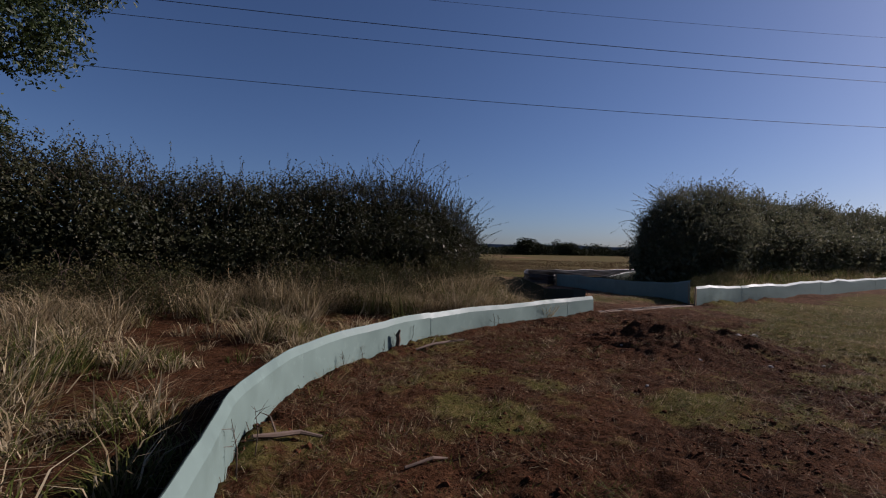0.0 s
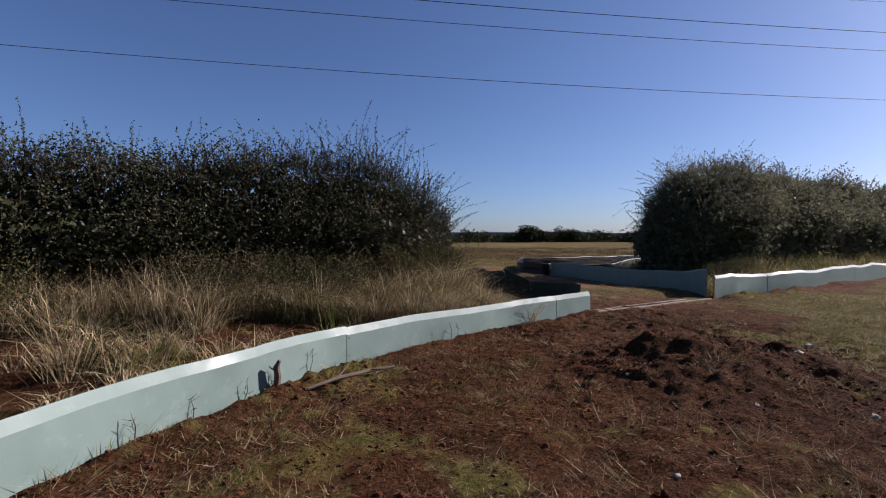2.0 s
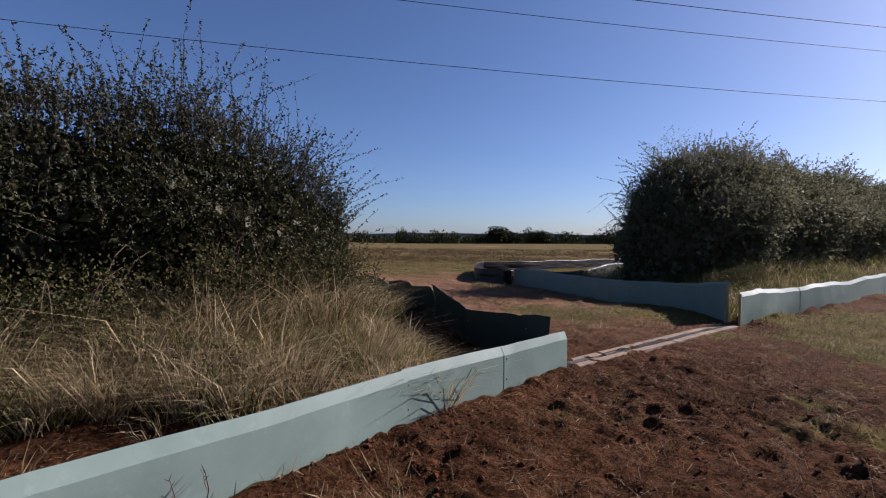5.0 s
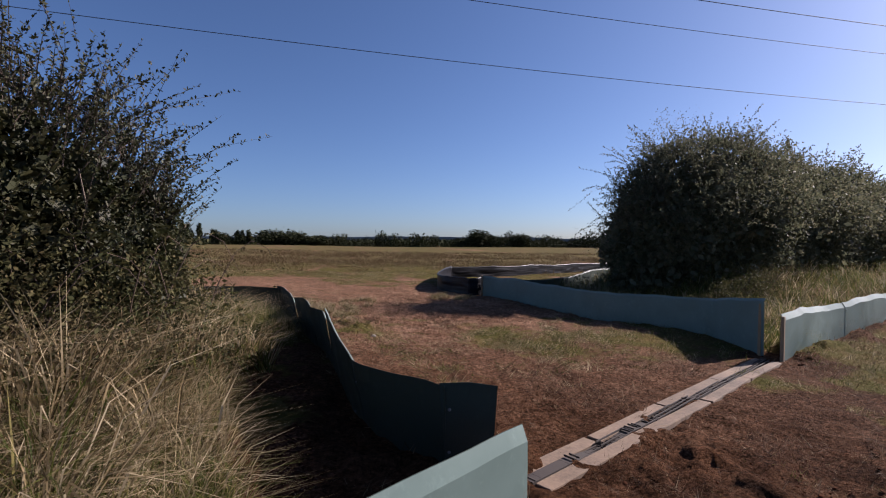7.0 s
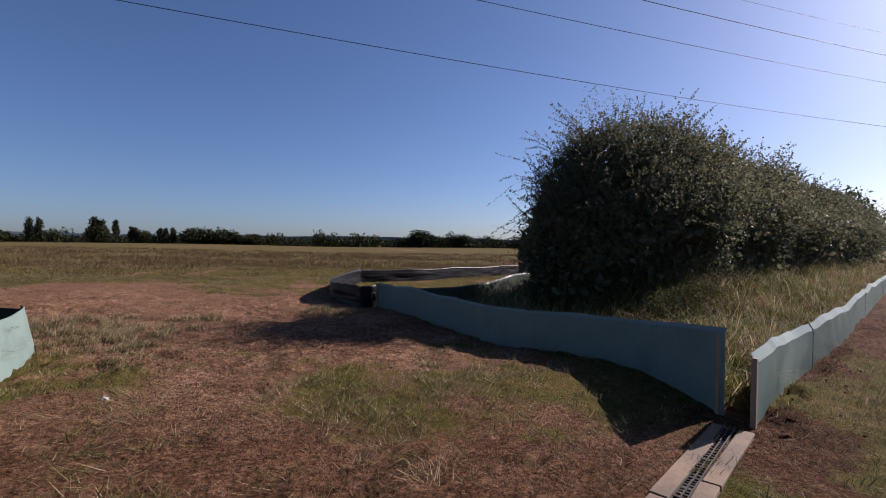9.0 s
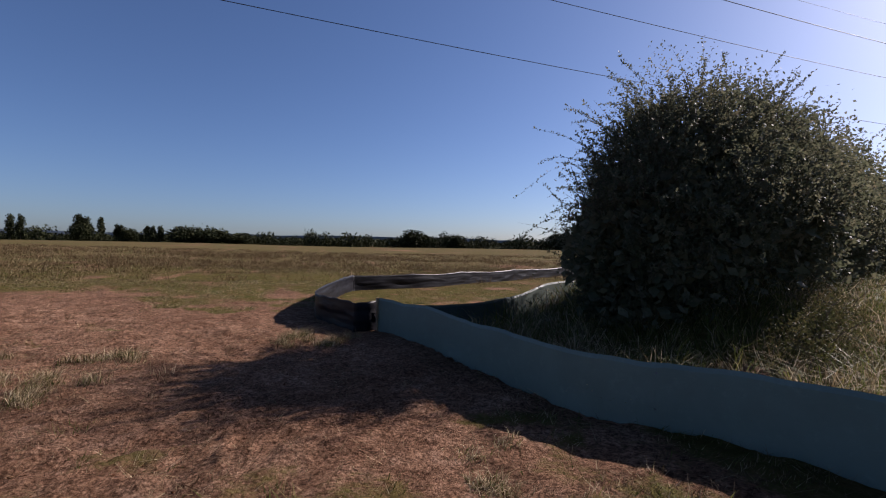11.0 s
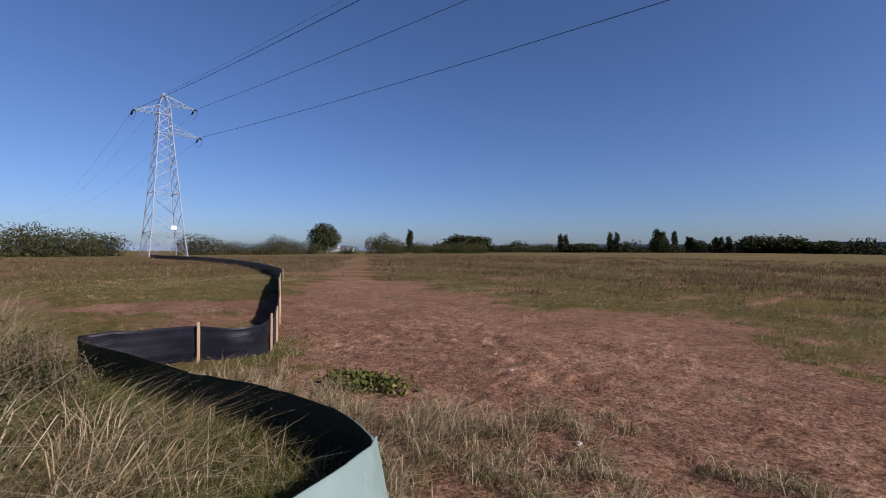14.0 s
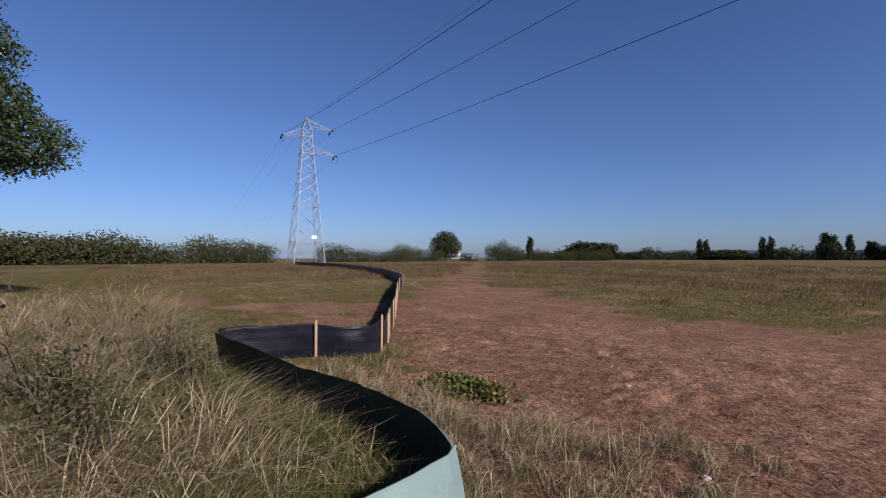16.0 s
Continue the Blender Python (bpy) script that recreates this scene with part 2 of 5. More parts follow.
def soil_material():
    m, nt, b = nodes_of("red_soil", 0.95)
    pos = nt.nodes.new("ShaderNodeNewGeometry").outputs["Position"]
    att = nt.nodes.new("ShaderNodeAttribute")
    att.attribute_name = "cover"
    big, mid, fine = noise_tex(nt, 0.5, 4, 0.6, pos), noise_tex(nt, 3.0, 6, 0.65, pos), noise_tex(nt, 38.0, 5, 0.7, pos)
    bare = ramp(nt, mid, [(0.3, (0.0149, 0.0067, 0.0035)), (0.5, (0.0428, 0.0193, 0.0092)), (0.72, (0.0853, 0.0441, 0.0223))])
    bare = mixed(nt, 0.45, bare, ramp(nt, fine, [(0.3, (0.0086, 0.004, 0.0024)), (0.55, (0.0491, 0.0227, 0.0112)), (0.78, (0.1227, 0.0768, 0.0439))]))
    bare = mixed(nt, ramp(nt, big, [(0.45, (0, 0, 0)), (0.65, (0.5, 0.5, 0.5))]), bare, (0.085, 0.039, 0.018))
    att3 = nt.nodes.new("ShaderNodeAttribute")
    att3.attribute_name = "dry"
    dusty = ramp(nt, fine, [(0.25, (0.0939, 0.0484, 0.0285)), (0.5, (0.2052, 0.1175, 0.0701)), (0.75, (0.3061, 0.1983, 0.1319))])
    dusty = mixed(nt, 0.45, dusty, ramp(nt, mid, [(0.32, (0.0834, 0.0441, 0.0266)), (0.5, (0.1878, 0.1079, 0.0652)), (0.68, (0.2991, 0.2019, 0.1403))]))
    bare = mixed(nt, att3.outputs["Fac"], bare, dusty)
    spots = ramp(nt, noise_tex(nt, 11.0, 7, 0.8, pos), [(0.34, (0.40, 0.36, 0.35)), (0.5, (1.0, 0.97, 0.96)), (0.66, (1.55, 1.55, 1.62))])
    bare = mixed(nt, 1.0, bare, spots, "MULTIPLY")
    crumbs = ramp(nt, noise_tex(nt, 31.0, 3, 0.75, pos), [(0.38, (0.30, 0.27, 0.26)), (0.5, (1.0, 1.0, 1.0)), (0.64, (1.5, 1.5, 1.55))])
    bare = mixed(nt, 0.8, bare, crumbs, "MULTIPLY")
    turf = ramp(nt, noise_tex(nt, 9.0, 6, 0.75, pos), [(0.3, (0.0165, 0.0127, 0.0044)), (0.47, (0.0583, 0.0545, 0.0133)), (0.58, (0.095, 0.0773, 0.0253)), (0.72, (0.1901, 0.1299, 0.0602))])
    turf = mixed(nt, 0.4, turf, ramp(nt, noise_tex(nt, 1.6, 6, 0.7, pos), [(0.35, (0.0418, 0.0475, 0.0101)), (0.5, (0.0887, 0.0685, 0.0228)), (0.65, (0.1457, 0.0792, 0.038))]))
    far = nt.nodes.new("ShaderNodeMapping")
    far.inputs["Scale"].default_value = (0.25, 1.0, 1.0)
    nt.links.new(pos, far.inputs["Vector"])
    streak = noise_tex(nt, 0.35, 6, 0.7, far.outputs[0])
    meadow = ramp(nt, streak, [(0.3, (0.0346, 0.0418, 0.013)), (0.44, (0.0756, 0.0662, 0.0245)), (0.56, (0.1224, 0.0778, 0.0396)), (0.8, (0.1872, 0.1368, 0.0792))])
    meadow = mixed(nt, 0.45, meadow, ramp(nt, mid, [(0.32, (0.0288, 0.0259, 0.0086)), (0.5, (0.0828, 0.0756, 0.0245)), (0.68, (0.1656, 0.1116, 0.054))]))
    att2 = nt.nodes.new("ShaderNodeAttribute")
    att2.attribute_name = "meadow"
    turf = mixed(nt, att2.outputs["Fac"], turf, meadow)
    edge = nt.nodes.new("ShaderNodeMath")
    edge.operation = "MULTIPLY_ADD"
    nt.links.new(mixed(nt, 0.45, mixed(nt, 0.5, mid, noise_tex(nt, 1.0, 5, 0.65, pos)), noise_tex(nt, 9.0, 6, 0.75, pos)), edge.inputs[0])
    edge.inputs[1].default_value = 2.0
    nt.links.new(att.outputs["Fac"], edge.inputs[2])
    half_edge = nt.nodes.new("ShaderNodeMath")
    half_edge.operation = "MULTIPLY"
    nt.links.new(edge.outputs[0], half_edge.inputs[0])
    half_edge.inputs[1].default_value = 0.5
    mask = ramp(nt, half_edge.outputs[0], [(0.68, (0, 0, 0)), (0.80, (1, 1, 1))])
    nt.links.new(mixed(nt, mask, bare, turf), b.inputs["Base Color"])
    b.inputs["Specular IOR Level"].default_value = 0.02
    vor = nt.nodes.new("ShaderNodeTexVoronoi")
    vor.inputs["Scale"].default_value = 26.0
    nt.links.new(pos, vor.inputs["Vector"])
    lumps = mixed(nt, 0.35, mixed(nt, 0.15, noise_tex(nt, 13.0, 8, 0.78, pos), vor.outputs["Distance"]), noise_tex(nt, 36.0, 4, 0.7, pos))
    bump(nt, b, lumps, 1.0, 0.065)
    return m


def leafy(name, stops, rough=0.55, through=0.25, spec=0.4, patchy=0.35):
    """Leaves or blades: every one its own colour, some light passes through."""
    m, nt, b = nodes_of(name, rough)
    b.inputs["Specular IOR Level"].default_value = spec
    g = nt.nodes.new("ShaderNodeNewGeometry")
    c = ramp(nt, g.outputs["Random Per Island"], stops)
    c = mixed(nt, patchy, c, ramp(nt, noise_tex(nt, 1.3, 3, 0.6, g.outputs["Position"]), [(0.3, stops[0][1]), (0.7, stops[-1][1])]))
    c = mixed(nt, patchy, c, ramp(nt, noise_tex(nt, 5.5, 2, 0.5, g.outputs["Position"]), [(0.34, stops[0][1]), (0.5, stops[1][1]), (0.66, stops[-1][1])]))
    nt.links.new(c, b.inputs["Base Color"])
    t = nt.nodes.new("ShaderNodeBsdfTranslucent")
    nt.links.new(c, t.inputs["Color"])
    s = nt.nodes.new("ShaderNodeMixShader")
    s.inputs[0].default_value = through
    nt.links.new(b.outputs[0], s.inputs[1])
    nt.links.new(t.outputs[0], s.inputs[2])
    nt.links.new(s.outputs[0], nt.nodes["Material Output"].inputs["Surface"])
    return m


def fence_material(name, color, rough, spec=0.5):
    m, nt, b = nodes_of(name, rough)
    b.inputs["Specular IOR Level"].default_value = spec
    pos = nt.nodes.new("ShaderNodeNewGeometry").outputs["Position"]
    big, fine = noise_tex(nt, 2.2, 5, 0.6, pos), noise_tex(nt, 60, 3, 0.6, pos)
    c = ramp(nt, big, [(0.3, tuple(v * 0.86 for v in color)), (0.7, tuple(min(1, v * 1.1) for v in color))])
    dust = ramp(nt, noise_tex(nt, 7.0, 6, 0.75, pos), [(0.55, (0, 0, 0)), (0.8, (0.3, 0.3, 0.3))])
    c = mixed(nt, dust, c, (0.22, 0.16, 0.12) if color[0] > 0.15 else tuple(v * 2 + 0.01 for v in color))
    nt.links.new(c, b.inputs["Base Color"])
    nt.links.new(ramp(nt, big, [(0.3, (rough * 0.75,) * 3), (0.7, (rough * 1.3,) * 3)]), b.inputs["Roughness"])
    bump(nt, b, noise_tex(nt, 3.0, 3, 0.5, pos), 0.12, 0.02)
    return m


SOIL = soil_material()
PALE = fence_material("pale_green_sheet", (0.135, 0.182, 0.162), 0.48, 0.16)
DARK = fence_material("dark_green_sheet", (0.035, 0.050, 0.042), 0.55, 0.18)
def netting_material():
    m, nt, b = nodes_of("black_woven_netting", 0.42)
    b.inputs["Specular IOR Level"].default_value = 0.14
    pos = nt.nodes.new("ShaderNodeNewGeometry").outputs["Position"]
    nt.links.new(ramp(nt, noise_tex(nt, 4.0, 5, 0.6, pos), [(0.3, (0.004, 0.004, 0.006)), (0.7, (0.011, 0.011, 0.015))]), b.inputs["Base Color"])
    w = nt.nodes.new("ShaderNodeTexWave")
    w.bands_direction = "Z"
    w.inputs["Scale"].default_value, w.inputs["Distortion"].default_value, w.inputs["Detail"].default_value = 13.0, 7.0, 3.0
    nt.links.new(pos, w.inputs["Vector"])
    bump(nt, b, w.outputs["Fac"], 0.25, 0.004)
    return m


NETTING = netting_material()
STAKE = plain("raw_timber", (0.26, 0.175, 0.10), 0.8, 0, 10)
BOARD = plain("weathered_board", (0.145, 0.095, 0.060), 0.9, 0, 7, 0.6)
STEEL = plain("galvanised_steel", (0.135, 0.147, 0.16), 0.6, 0.3, 2, 0.2)
RUST = plain("rusty_mesh", (0.030, 0.020, 0.015), 0.9, 0.0, 12)
WIRE = plain("dark_cable", (0.03, 0.03, 0.035), 0.6, 0.3)
BARK = plain("bark", (0.085, 0.062, 0.045), 0.9, 0, 12, 0.4, 0.5)
STICK = plain("dead_wood", (0.085, 0.055, 0.038), 0.9, 0, 14, 0.5, 0.5)
CRUMB = plain("crumbled_soil", (0.066, 0.026, 0.0125), 0.95, 0, 9, 0.55, 0.3)
CRUMB.node_tree.nodes["Principled BSDF"].inputs["Specular IOR Level"].default_value = 0.03
STONE = plain("pale_stone", (0.30, 0.26, 0.23), 0.8, 0, 12)
HEDGE_LEAF = leafy("hedge_leaf", [(0.0, (0.014, 0.0187, 0.0078)), (0.45, (0.0281, 0.0343, 0.0133)), (0.85, (0.0484, 0.053, 0.0211)), (1.0, (0.078, 0.0624, 0.0296))], 0.55, 0.22, 0.2)
WILLOW_LEAF = leafy("willow_leaf", [(0.0, (0.0325, 0.0419, 0.0227)), (0.5, (0.0881, 0.0995, 0.057)), (0.9, (0.167, 0.1692, 0.1076)), (1.0, (0.2225, 0.1792, 0.114))], 0.6, 0.42, 0.12, 0.25)
TREE_LEAF = leafy("tree_leaf", [(0.0, (0.0109, 0.0203, 0.007)), (0.6, (0.0273, 0.0429, 0.0125)), (1.0, (0.0585, 0.0741, 0.0203))], 0.5, 0.25)
FAR_LEAF = leafy("far_leaf", [(0.0, (0.0109, 0.0148, 0.007)), (0.6, (0.025, 0.0312, 0.0125)), (1.0, (0.0546, 0.0546, 0.0211))], 0.8, 0.08, 0.08)
BUSH_LEAF = leafy("field_bush_leaf", [(0.0, (0.012, 0.016, 0.007)), (0.5, (0.034, 0.039, 0.015)), (1.0, (0.080, 0.070, 0.028))], 0.8, 0.12, 0.06)
STRAW = leafy("dry_grass", [(0.0, (0.030, 0.020, 0.008)), (0.3, (0.12, 0.083, 0.038)), (0.65, (0.32, 0.235, 0.125)), (1.0, (0.62, 0.51, 0.33))], 0.7, 0.35, 0.08, 0.12)
GREEN = leafy("green_grass", [(0.0, (0.014, 0.023, 0.004)), (0.4, (0.050, 0.072, 0.012)), (0.75, (0.115, 0.130, 0.028)), (1.0, (0.26, 0.20, 0.08))], 0.6, 0.38, 0.08, 0.12)
DEAD = leafy("dead_stubble", [(0.0, (0.0211, 0.0098, 0.0056)), (0.4, (0.0702, 0.0386, 0.0196)), (0.75, (0.1685, 0.1088, 0.0562)), (1.0, (0.3089, 0.2317, 0.1334))], 0.8, 0.1, 0.15, 0.15)
RUSSET = leafy("russet_seed_heads", [(0.0, (0.0421, 0.0281, 0.014)), (0.5, (0.0913, 0.0597, 0.0316)), (0.85, (0.1404, 0.0948, 0.0527)), (1.0, (0.1966, 0.1404, 0.0702))], 0.8, 0.25, 0.05)


# ---- builders ----
def mesh_of(name, verts, quads=None, tris=None, material=None, smooth_faces=False):
    verts = np.asarray(verts, np.float32).reshape(-1, 3)
    me = bpy.data.meshes.new(name)
    loops, totals = [], []
    for f, n in ((quads, 4), (tris, 3)):
        if f is not None and len(f):
            loops.append(np.asarray(f, np.int32).ravel())
            totals.append(np.full(len(f), n, np.int32))
    loops, totals = np.concatenate(loops), np.concatenate(totals)
    me.vertices.add(len(verts))
    me.vertices.foreach_set("co", verts.ravel())
    me.loops.add(len(loops))
    me.loops.foreach_set("vertex_index", loops)
    me.polygons.add(len(totals))
    me.polygons.foreach_set("loop_start", np.concatenate([[0], np.cumsum(totals)[:-1]]).astype(np.int32))
    me.polygons.foreach_set("loop_total", totals)
    me.polygons.foreach_set("use_smooth", np.full(len(totals), smooth_faces))
    me.update(calc_edges=True)
    if material:
        me.materials.append(material)
    return me


def child(name, me, parent=None, label=""):
    ob = new(name, me)
    if parent is not None:
        ob.parent = parent
    if label:
        ob["label"] = label
    return ob


def part(name, bm, material, parent=None, label=""):
    me = bpy.data.meshes.new(name)
    bm.to_mesh(me)
    bm.free()
    me.materials.append(material)
    return child(name, me, parent, label)


def thing(name, label, category, place=(0, 0, 0), group="", kind=""):
    ob = tagged(new(name), label, category, group, kind)
    ob.empty_display_size = 0.2
    ob.location = place
    return ob


def tube(bm, pts, radii, sides=5):
    """A tapered round bar along the points."""
    pts = [Vector(p) for p in pts]
    if not hasattr(radii, "__len__"):
        radii = [radii] * len(pts)
    rings = []
    for k, p in enumerate(pts):
        d = (pts[min(k + 1, len(pts) - 1)] - pts[max(k - 1, 0)]).normalized()
        u = d.orthogonal().normalized()
        if k and rings:
            u = (last - d * last.dot(d)).normalized()
        last = u
        v = d.cross(u)
        rings.append([bm.verts.new(p + (u * math.cos(a) + v * math.sin(a)) * radii[k]) for a in (2 * math.pi * j / sides for j in range(sides))])
    for r, s in zip(rings[:-1], rings[1:]):
        for j in range(sides):
            bm.faces.new((r[j], r[(j + 1) % sides], s[(j + 1) % sides], s[j]))
    bm.faces.new(rings[0][::-1])
    bm.faces.new(rings[-1])


def box(bm, size, m=Matrix(), bevel=0.0):
    r = bmesh.ops.create_cube(bm, size=1.0, matrix=m @ Matrix.Diagonal((*size, 1)))
    if bevel:
        edges = {e for v in r["verts"] for e in v.link_edges}
        bmesh.ops.bevel(bm, geom=list(edges), offset=bevel, segments=1, affect="EDGES")


def unit(v):
    return v / np.maximum(np.linalg.norm(v, axis=-1, keepdims=True), 1e-9)


def leaf_arrays(p, size, up=0.3, width=0.5, r=rng, facing=None):
    """Kite-shaped leaves, folded a little along the middle, at the places p."""
    n = len(p)
    d = unit(r.normal(size=(n, 3)) + np.array([0, 0, up]))
    if facing is not None:
        d = unit(d + facing)
    s = unit(np.cross(d, r.normal(size=(n, 3))))
    nn = np.cross(d, s)
    L = (size * r.uniform(0.6, 1.3, n))[:, None] if np.isscalar(size) else (size * r.uniform(0.7, 1.2, n))[:, None]
    w = L * width * r.uniform(0.8, 1.2, (n, 1))
    mid = p + d * L * 0.45 - nn * L * 0.08
    v = np.stack([p, mid + s * w * 0.5 + nn * L * 0.06, p + d * L, mid - s * w * 0.5 + nn * L * 0.06], 1).reshape(-1, 3)
    return v, np.arange(4 * n).reshape(-1, 4)


def blade_arrays(p, height, width, lean, r=rng, wind=(0.25, 0.0), slim=False):
    """Bent blades of grass: two quads and a tip, from the places p."""
    n = len(p)
    a = r.uniform(0, 2 * math.pi, n)
    d = np.stack([np.cos(a), np.sin(a)], 1) * (lean * r.uniform(0.2, 1.6, n))[:, None] + np.array(wind) * lean * 1.2
    d = d * np.minimum(1, 1.25 / np.maximum(np.linalg.norm(d, axis=1, keepdims=True), 1e-6))
    d = np.c_[d, np.zeros(n)]
    b = a + r.uniform(-0.6, 0.6, n) + math.pi / 2
    s = np.c_[np.cos(b), np.sin(b), np.zeros(n)]
    h = np.asarray(height)[:, None] * np.ones((n, 1))
    w = np.asarray(width)[:, None] * np.ones((n, 1)) * 0.5
    z = np.array([[0, 0, 1.0]])
    p1 = p + h * (0.5 * z + 0.28 * d)
    p2 = p + h * (0.92 * z * (1 - 0.25 * np.linalg.norm(d, axis=1, keepdims=True)) + 0.95 * d)
    if slim:
        return np.stack([p - s * w, p + s * w, p2], 1).reshape(-1, 3), None, np.arange(3 * n).reshape(-1, 3)
    v = np.stack([p - s * w, p + s * w, p1 + s * w * 0.8, p1 - s * w * 0.8, p2], 1).reshape(-1, 3)
    k = 5 * np.arange(n)[:, None]
    return v, k + np.array([[0, 1, 2, 3]]), k + np.array([[3, 2, 4]])


def grass_patch(name, xy, height, width, lean, material, label, category="grass", wind=(0.25, 0.0), sink=0.02, slim=False):
    z = ground_z(xy[:, 0], xy[:, 1]) - sink
    v, q, t = blade_arrays(np.c_[xy, z], height, width, lean, rng, wind, slim)
    return tagged(new(name, mesh_of(name, v, q, t, material)), label, category, "", "stuff")


def scatter(n, x0, x1, y0, y1, density):
    """Places in a rectangle, kept by chance as the density there says."""
    x, y = rng.uniform(x0, x1, n), rng.uniform(y0, y1, n)
    keep = rng.uniform(0, 1, n) < density(x, y)
    return np.c_[x[keep], y[keep]]


def tufted(xy, per, spread):
    """Several places round each place."""
    out = np.repeat(xy, per, 0)
    return out + rng.normal(0, spread, out.shape)


def clumps(xy, per, spread, density, sway=0.55, fountain=0.45):
    """Tufts: places, each tuft's own vigour, the way each blade hangs outwards, and the tuft's lot, 0 to 1."""
    apart = rng.normal(0, 1, (len(xy) * per, 2))
    grown = np.clip(rng.gamma(3.0, 0.34, len(xy)), 0.3, 2.2)
    vigour = np.repeat(grown, per)
    out = np.repeat(xy, per, 0) + apart * spread * (0.6 + 0.4 * vigour)[:, None]
    hang = np.repeat(rng.normal(0, sway, (len(xy), 2)), per, 0) + apart * fountain
    lot = np.clip(np.repeat(rng.uniform(0, 1, len(xy)), per) + rng.normal(0, 0.12, len(out)), 0, 1)
    keep = density(out[:, 0], out[:, 1]) > 0.02
    return out[keep], vigour[keep], hang[keep], lot[keep]


# ---- ground ----
def axis_steps(stops, fine, reach, grow=1.22):
    """Grid lines: even within each stretch, then ever wider to the horizon."""
    mid = np.concatenate([np.arange(p, q - 1e-6, f) for p, q, f in zip(stops[:-1], stops[1:], fine)])
    far = lambda step: np.cumsum(step * grow ** np.arange(1, 200))
    a, c = far(fine[0]), far(fine[-1])
    return np.concatenate([mid[0] - a[a < reach][::-1], mid, mid[-1] + c[c < reach]])


gx = axis_steps((-4.0, -1.4, 8.0, 12.5), (0.10, 0.036, 0.085), 3000)
gy = axis_steps((-0.5, 1.8, 11.5, 26.0), (0.10, 0.036, 0.085), 3000)
GX, GY = np.meshgrid(gx, gy)
GZ = ground_z(GX, GY)
nx, ny = len(gx), len(gy)
idx = np.arange(nx * ny).reshape(ny, nx)
gq = np.stack([idx[:-1, :-1], idx[:-1, 1:], idx[1:, 1:], idx[1:, :-1]], -1).reshape(-1, 4)
gme = mesh_of("ground", np.stack([GX, GY, GZ], -1), gq, None, SOIL, True)
gme.attributes.new("cover", "FLOAT", "POINT").data.foreach_set("value", grass_cover(GX, GY).ravel().astype(np.float32))
far_m = smooth(27, 46, np.hypot(GX - 5, GY - 8) + 8 * (fbm(GX * 0.1, GY * 0.1, 71) - 0.5))
gme.attributes.new("meadow", "FLOAT", "POINT").data.foreach_set("value", far_m.ravel().astype(np.float32))
dry = smooth(10.5, 19.5, GY + 4 * (fbm(GX * 0.4, GY * 0.4, 73) - 0.5)) * (0.65 + 0.7 * (fbm(GX * 1.2, GY * 1.2, 75) - 0.3)) * (1 - 0.75 * smooth(8.6, 10.5, GX) * (1 - smooth(15, 18, GY - 0.45 * (GX - 10))))
gme.attributes.new("dry", "FLOAT", "POINT").data.foreach_set("value", np.clip(dry, 0, 1).ravel().astype(np.float32))
tagged(new("ground", gme), "bare red soil and worn grass of an open field", "ground", "", "structure")


